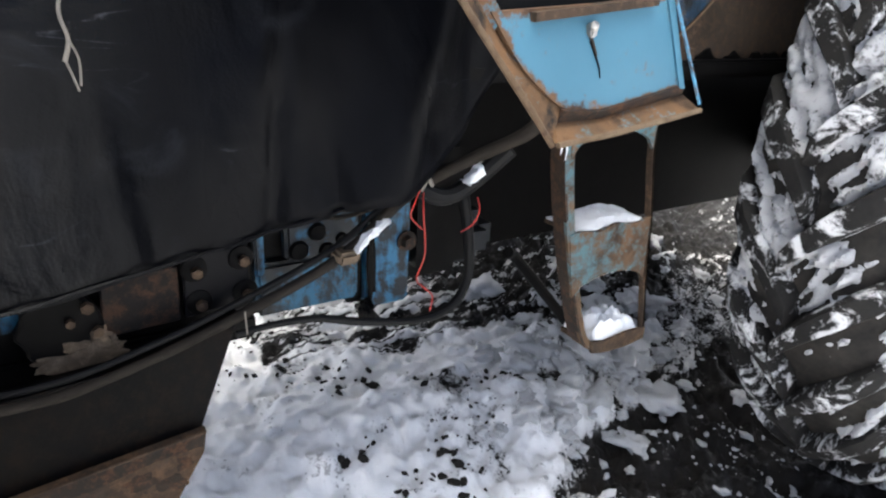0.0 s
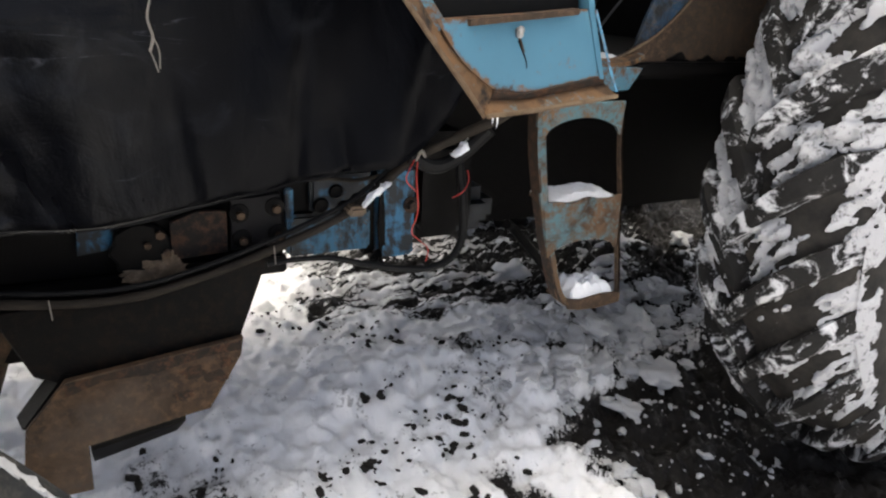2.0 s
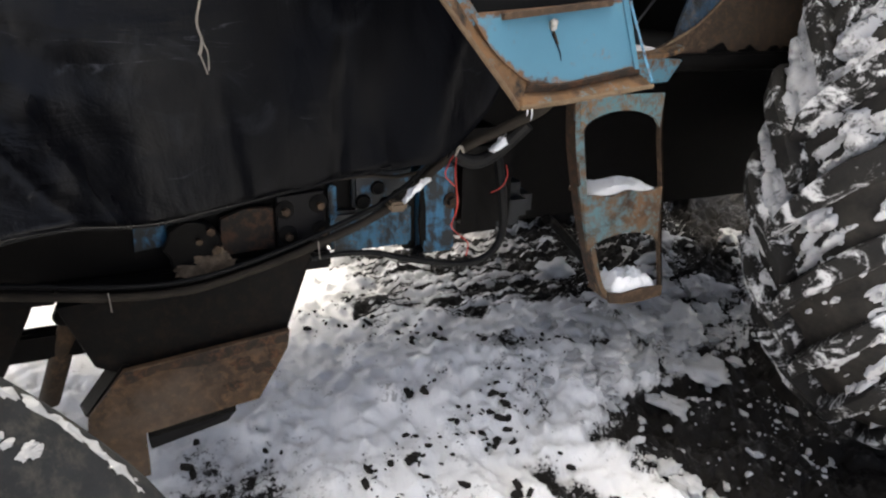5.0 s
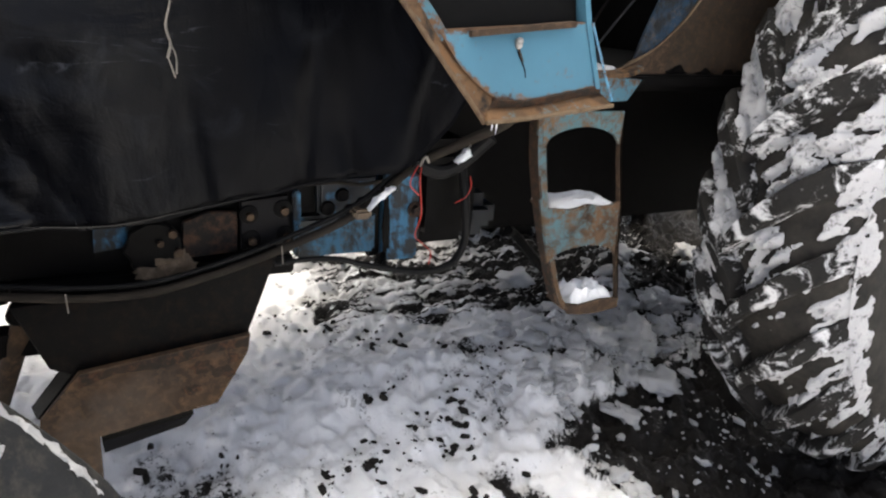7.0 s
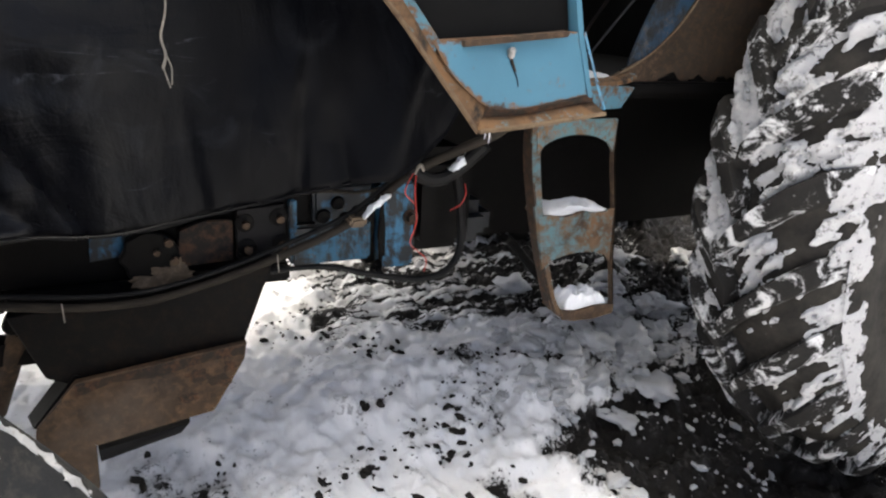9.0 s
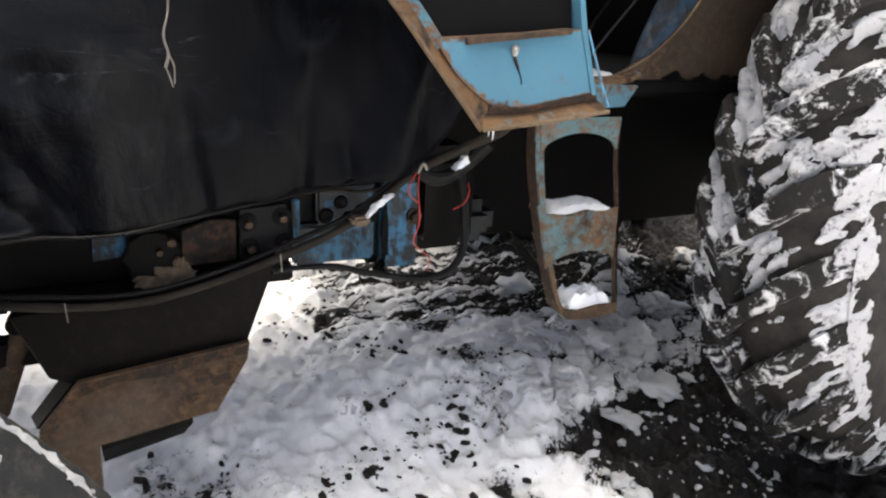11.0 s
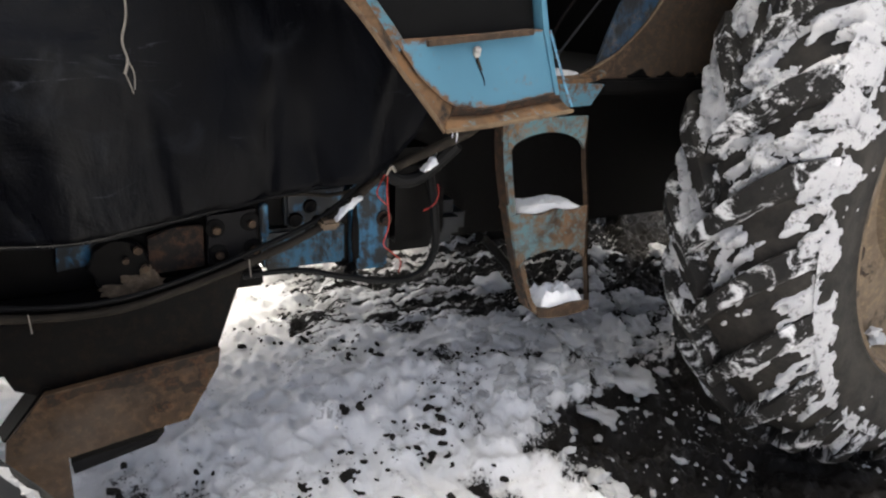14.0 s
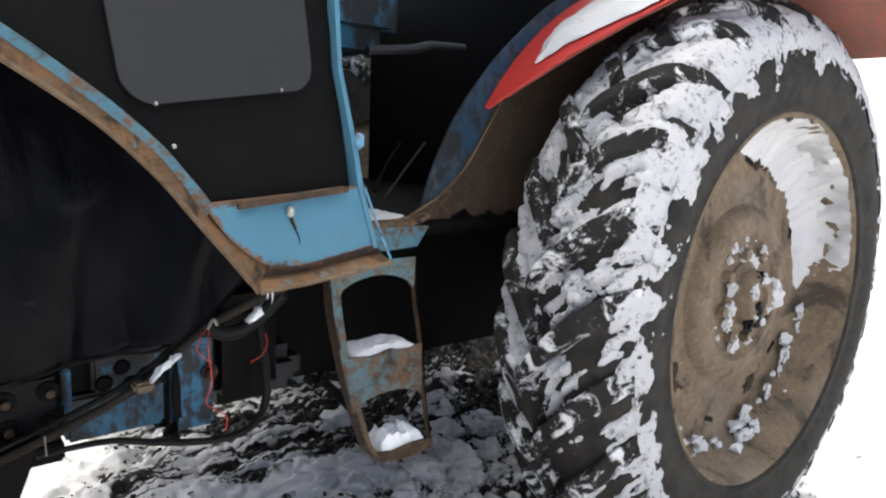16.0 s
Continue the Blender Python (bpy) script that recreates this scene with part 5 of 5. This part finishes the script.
# ---- cover over the engine ----
def tarp():
    nx, nz = 240, 100
    def edge(x):
        pts = [(-1.3, 0.75), (-0.6, 0.74), (-0.04, 0.735), (0.04, 0.731), (0.11, 0.722), (0.17, 0.717), (0.236, 0.720), (0.322, 0.734), (0.411, 0.750), (0.523, 0.769), (0.64, 0.788), (0.70, 0.812), (0.76, 0.86), (0.82, 0.95), (0.86, 1.04)]
        for (a, za), (b, zb) in zip(pts, pts[1:]):
            if a <= x <= b:
                return za + (zb - za) * (x - a) / (b - a)
        return pts[0][1] if x < pts[0][0] else pts[-1][1]

    def flap(x, z):
        """The slack lower corner that hangs out below a slanting crease."""
        drop = 0.862 - 1.2 * max(x, -0.20) - z
        return -0.55 * max(0.0, drop) + 0.016 * math.exp(-(drop / 0.014) ** 2) * min(1.0, max(0.0, (0.12 - x) * 12))

    bm = bmesh.new()
    rows = []
    for i in range(nx + 1):
        x = -1.2 + 2.06 * i / nx
        z0 = edge(x) + 0.006 * noise.noise(Vector((x * 9, 0, 2)))
        row = []
        for j in range(nz + 1):
            t = j / nz
            run = t * 1.5
            rise = 1.42 - z0
            if run < rise:
                z, y = z0 + run, 0.255 + 0.05 * (run / rise)
            else:
                over = run - rise
                z, y = 1.42 + 0.03 * math.sin(min(over, 0.6) * 2.6), 0.305 + over * 1.05
            p = Vector((x, y, z))
            fold = 0.016 * noise.fractal(Vector((x * 3.2 + 0.4 * z, z * 0.9, 4)), 0.9, 2.0, 4)
            fold += 0.012 * noise.noise(Vector((x * 8 - z * 3, z * 3 + x * 2, 7)))
            fold -= 0.030 * math.exp(-((x - 0.66 - 0.25 * (z - 0.85)) / 0.05) ** 2)
            for fx, lean, z1, deep in ((0.50, 0.10, 1.02, 0.010), (0.565, -0.16, 0.92, 0.012), (0.33, -0.12, 0.95, 0.008)):
                fold += deep * math.exp(-((x - fx - lean * (z - 0.85)) / 0.012) ** 2) * max(0.0, min(1.0, (z1 - z) * 9))
            crinkle = abs(noise.noise(Vector((x * 7 + z * 2, z * 9 - x * 3, 3)))) + 0.5 * abs(noise.noise(Vector((x * 17, z * 15, 8))))
            fold -= 0.016 * crinkle * max(0.0, min(1.0, (0.33 - x) * 3.5))
            fold += flap(x, z) if x > -0.45 else flap(-0.45, z)
            row.append(bm.verts.new((x, y + (fold if run < rise else 0), z + (0 if run < rise else fold))))
        rows.append(row)
    for a, b in zip(rows, rows[1:]):
        for j in range(nz):
            bm.faces.new((a[j], b[j], b[j + 1], a[j + 1]))
    ob = part("tarpaulin", bm, TARP, None, smooth=80)
    mod = ob.modifiers.new("thickness", "SOLIDIFY")
    mod.thickness = 0.003
    tagged(ob, "creased black tarpaulin draped over the engine bonnet", "tarpaulin")
    hem = [(x, 0.252 + flap(max(x, -0.45), edge(x)) + 0.016 * noise.fractal(Vector((x * 3.2 + 0.4 * edge(x), edge(x) * 0.9, 4)), 0.9, 2.0, 4), edge(x) + 0.004) for x in [-1.15 + 0.06 * i for i in range(31)]]
    part("hem", tube(hem, 0.0022, 3, 6), TARP, ob, "folded hem")
    c = tagged(part("cord", tube([(0.306, 0.240, 1.12), (0.309, 0.232, 1.05), (0.300, 0.228, 1.01), (0.304, 0.227, 0.985), (0.299, 0.226, 0.966)], 0.0017, 8, 6, lumpy=0.4), CORD), "frayed pale cord hanging on the black tarpaulin", "cord")
    part("strand", tube([(0.304, 0.226, 0.985), (0.310, 0.225, 0.968), (0.309, 0.225, 0.945)], 0.0011, 5, 5), CORD, c)
    part("strand", tube([(0.299, 0.226, 0.968), (0.303, 0.225, 0.955), (0.307, 0.225, 0.940)], 0.0011, 5, 5), CORD, c)


tarp()


def shard(seed, sub=2, rough=0.9):
    """An angular broken piece about 1 across, flattened where it lies."""
    bm = bmesh.new()
    rng = random.Random(seed)
    made = bmesh.ops.create_icosphere(bm, subdivisions=sub, radius=0.5)
    cuts = [(Vector((rng.gauss(0, 1), rng.gauss(0, 1), rng.gauss(0, 1))).normalized(), rng.uniform(0.18, 0.42)) for _ in range(9)]
    for v in made["verts"]:
        p = v.co.copy()
        for n, d in cuts:
            if p.dot(n) > d:
                p -= (p.dot(n) - d) * n
        v.co = p * (1 + 0.25 * rough * noise.noise(p * 5 + Vector((seed, 0, 0))))
    return bm


def clods():
    rng = random.Random(11)
    black = [part("earth_clod", shard(k, 1), COAL, smooth=20).data for k in range(5)]
    white = [part("snow_clod", lump((0, 0, 0), (0.5, 0.5, 0.5), k + 20, 3, 0.8), SNOW_CLOD, smooth=89).data for k in range(7)]
    for me in black + white:
        bpy.data.objects.remove([o for o in bpy.data.objects if o.data is me][0])

    def lay(name, me, x, y, s, label, category, group):
        ob = new(name, me)
        ob.matrix_basis = Matrix.Translation((x, y, gz(x, y) + 0.12 * s)) @ Euler((rng.uniform(-0.4, 0.4), rng.uniform(-0.4, 0.4), rng.uniform(0, 6.3))).to_matrix().to_4x4() @ Matrix.Diagonal((s * rng.uniform(0.9, 1.6), s, s * rng.uniform(0.5, 0.8), 1))
        tagged(ob, label, category, group)

    spots = [(0.85, 0.40), (0.86, 0.385), (0.89, 0.40), (0.905, 0.375), (0.91, 0.48), (0.95, 0.45), (0.66, 0.39), (0.88, 0.78), (0.83, 0.18), (0.84, 0.20), (0.97, 0.28), (0.56, 0.36), (0.74, 0.26), (0.20, 0.49), (0.25, 0.38), (0.23, 0.42), (0.31, 0.30), (0.71, 0.53), (0.78, 0.54), (0.82, 1.40), (0.88, 1.39), (0.36, 0.50)]
    for x, y in spots:
        for _ in range(4):
            lay("earth_clod", rng.choice(black), x + rng.gauss(0, 0.016), y + rng.gauss(0, 0.016), rng.uniform(0.007, 0.032), "black lump of earth lying on the snow", "earth", "black lumps on the snow")
    for k in range(225):
        x, y = (rng.uniform(1.15, 2.3), rng.uniform(-0.35, 1.2)) if k < 5 else (rng.gauss(1.5, 0.16), rng.gauss(0.66, 0.10)) if k < 70 else (rng.gauss(1.26, 0.10), rng.gauss(0.45, 0.06)) if k < 100 else (rng.gauss(1.85, 0.25), rng.gauss(0.95, 0.25)) if k < 165 else (rng.gauss(1.30, 0.09), rng.gauss(0.08, 0.07))
        if 1.3 < x < 2.7 and abs(y - 0.075) < 0.22:
            continue
        lay("snow_clod", rng.choice(white), x, y, rng.choice((0.03, 0.04, 0.055, 0.085)) * rng.uniform(0.7, 1.3) * (0.42 if k > 164 else 0.8 if k > 99 else 0.6 if k > 69 else 0.9), "broken grey-white snow clod on the mud", "snow", "snow clods round the wheel")
    for name, count, mat, label, sizes, area in (("dark_crumbs", 5200, COAL, "small black earth crumbs scattered on the snow", (0.003, 0.004, 0.006, 0.010, 0.014), (0.1, 2.2, -0.2, 1.7)),
                                                ("snow_crumbs", 3400, SNOW_CLOD, "small snow crumbs lying in the mud", (0.003, 0.004, 0.005, 0.006, 0.008, 0.011, 0.02), (1.0, 2.2, -0.2, 1.2))):
        ball = bmesh.new()
        bmesh.ops.create_icosphere(ball, subdivisions=1, radius=0.5)
        ball.verts.index_update()
        vs = np.array([v.co[:] for v in ball.verts])
        fs = np.array([[v.index for v in f.verts] for f in ball.faces])
        ball.free()
        gen = np.random.default_rng(len(name))
        x, y = gen.uniform(area[0], area[1], count), gen.uniform(area[2], area[3], count)
        if mat is COAL:
            keep = fbm(x * 5, y * 5, 3, 77) + 0.14 * sm(0.35, 0.05, y) > 0.10 + 0.28 * gen.random(count)
            x, y = x[keep], y[keep]
        else:
            keep = (fbm(x * 6, y * 6, 3, 78) > -0.05 + 0.5 * gen.random(count)) & (ground_mud(x, y) > 0.25)
            x, y = x[keep], y[keep]
        n = len(x)
        d = gen.choice(sizes, n) * gen.uniform(0.7, 1.3, n)
        z = ground_height(x, y) + 0.15 * d
        pts = vs[None] * gen.uniform(0.55, 1.5, (n, len(vs), 1)) * d[:, None, None] * np.array([1.4, 1.4, 0.8])
        ang = gen.uniform(0, 6.3, n)
        px = pts[..., 0] * np.cos(ang)[:, None] - pts[..., 1] * np.sin(ang)[:, None] * 0.6
        py = pts[..., 0] * np.sin(ang)[:, None] + pts[..., 1] * np.cos(ang)[:, None] * 0.6
        pts = np.stack([px + x[:, None], py + y[:, None], pts[..., 2] + z[:, None]], -1).reshape(-1, 3)
        faces = (fs[None] + len(vs) * np.arange(n)[:, None, None]).reshape(-1, 3)
        me = bpy.data.meshes.new(name)
        me.from_pydata(pts.tolist(), [], faces.tolist())
        me.materials.append(mat)
        tagged(new(name, me), label, "earth" if mat is COAL else "snow", kind="stuff")


clods()
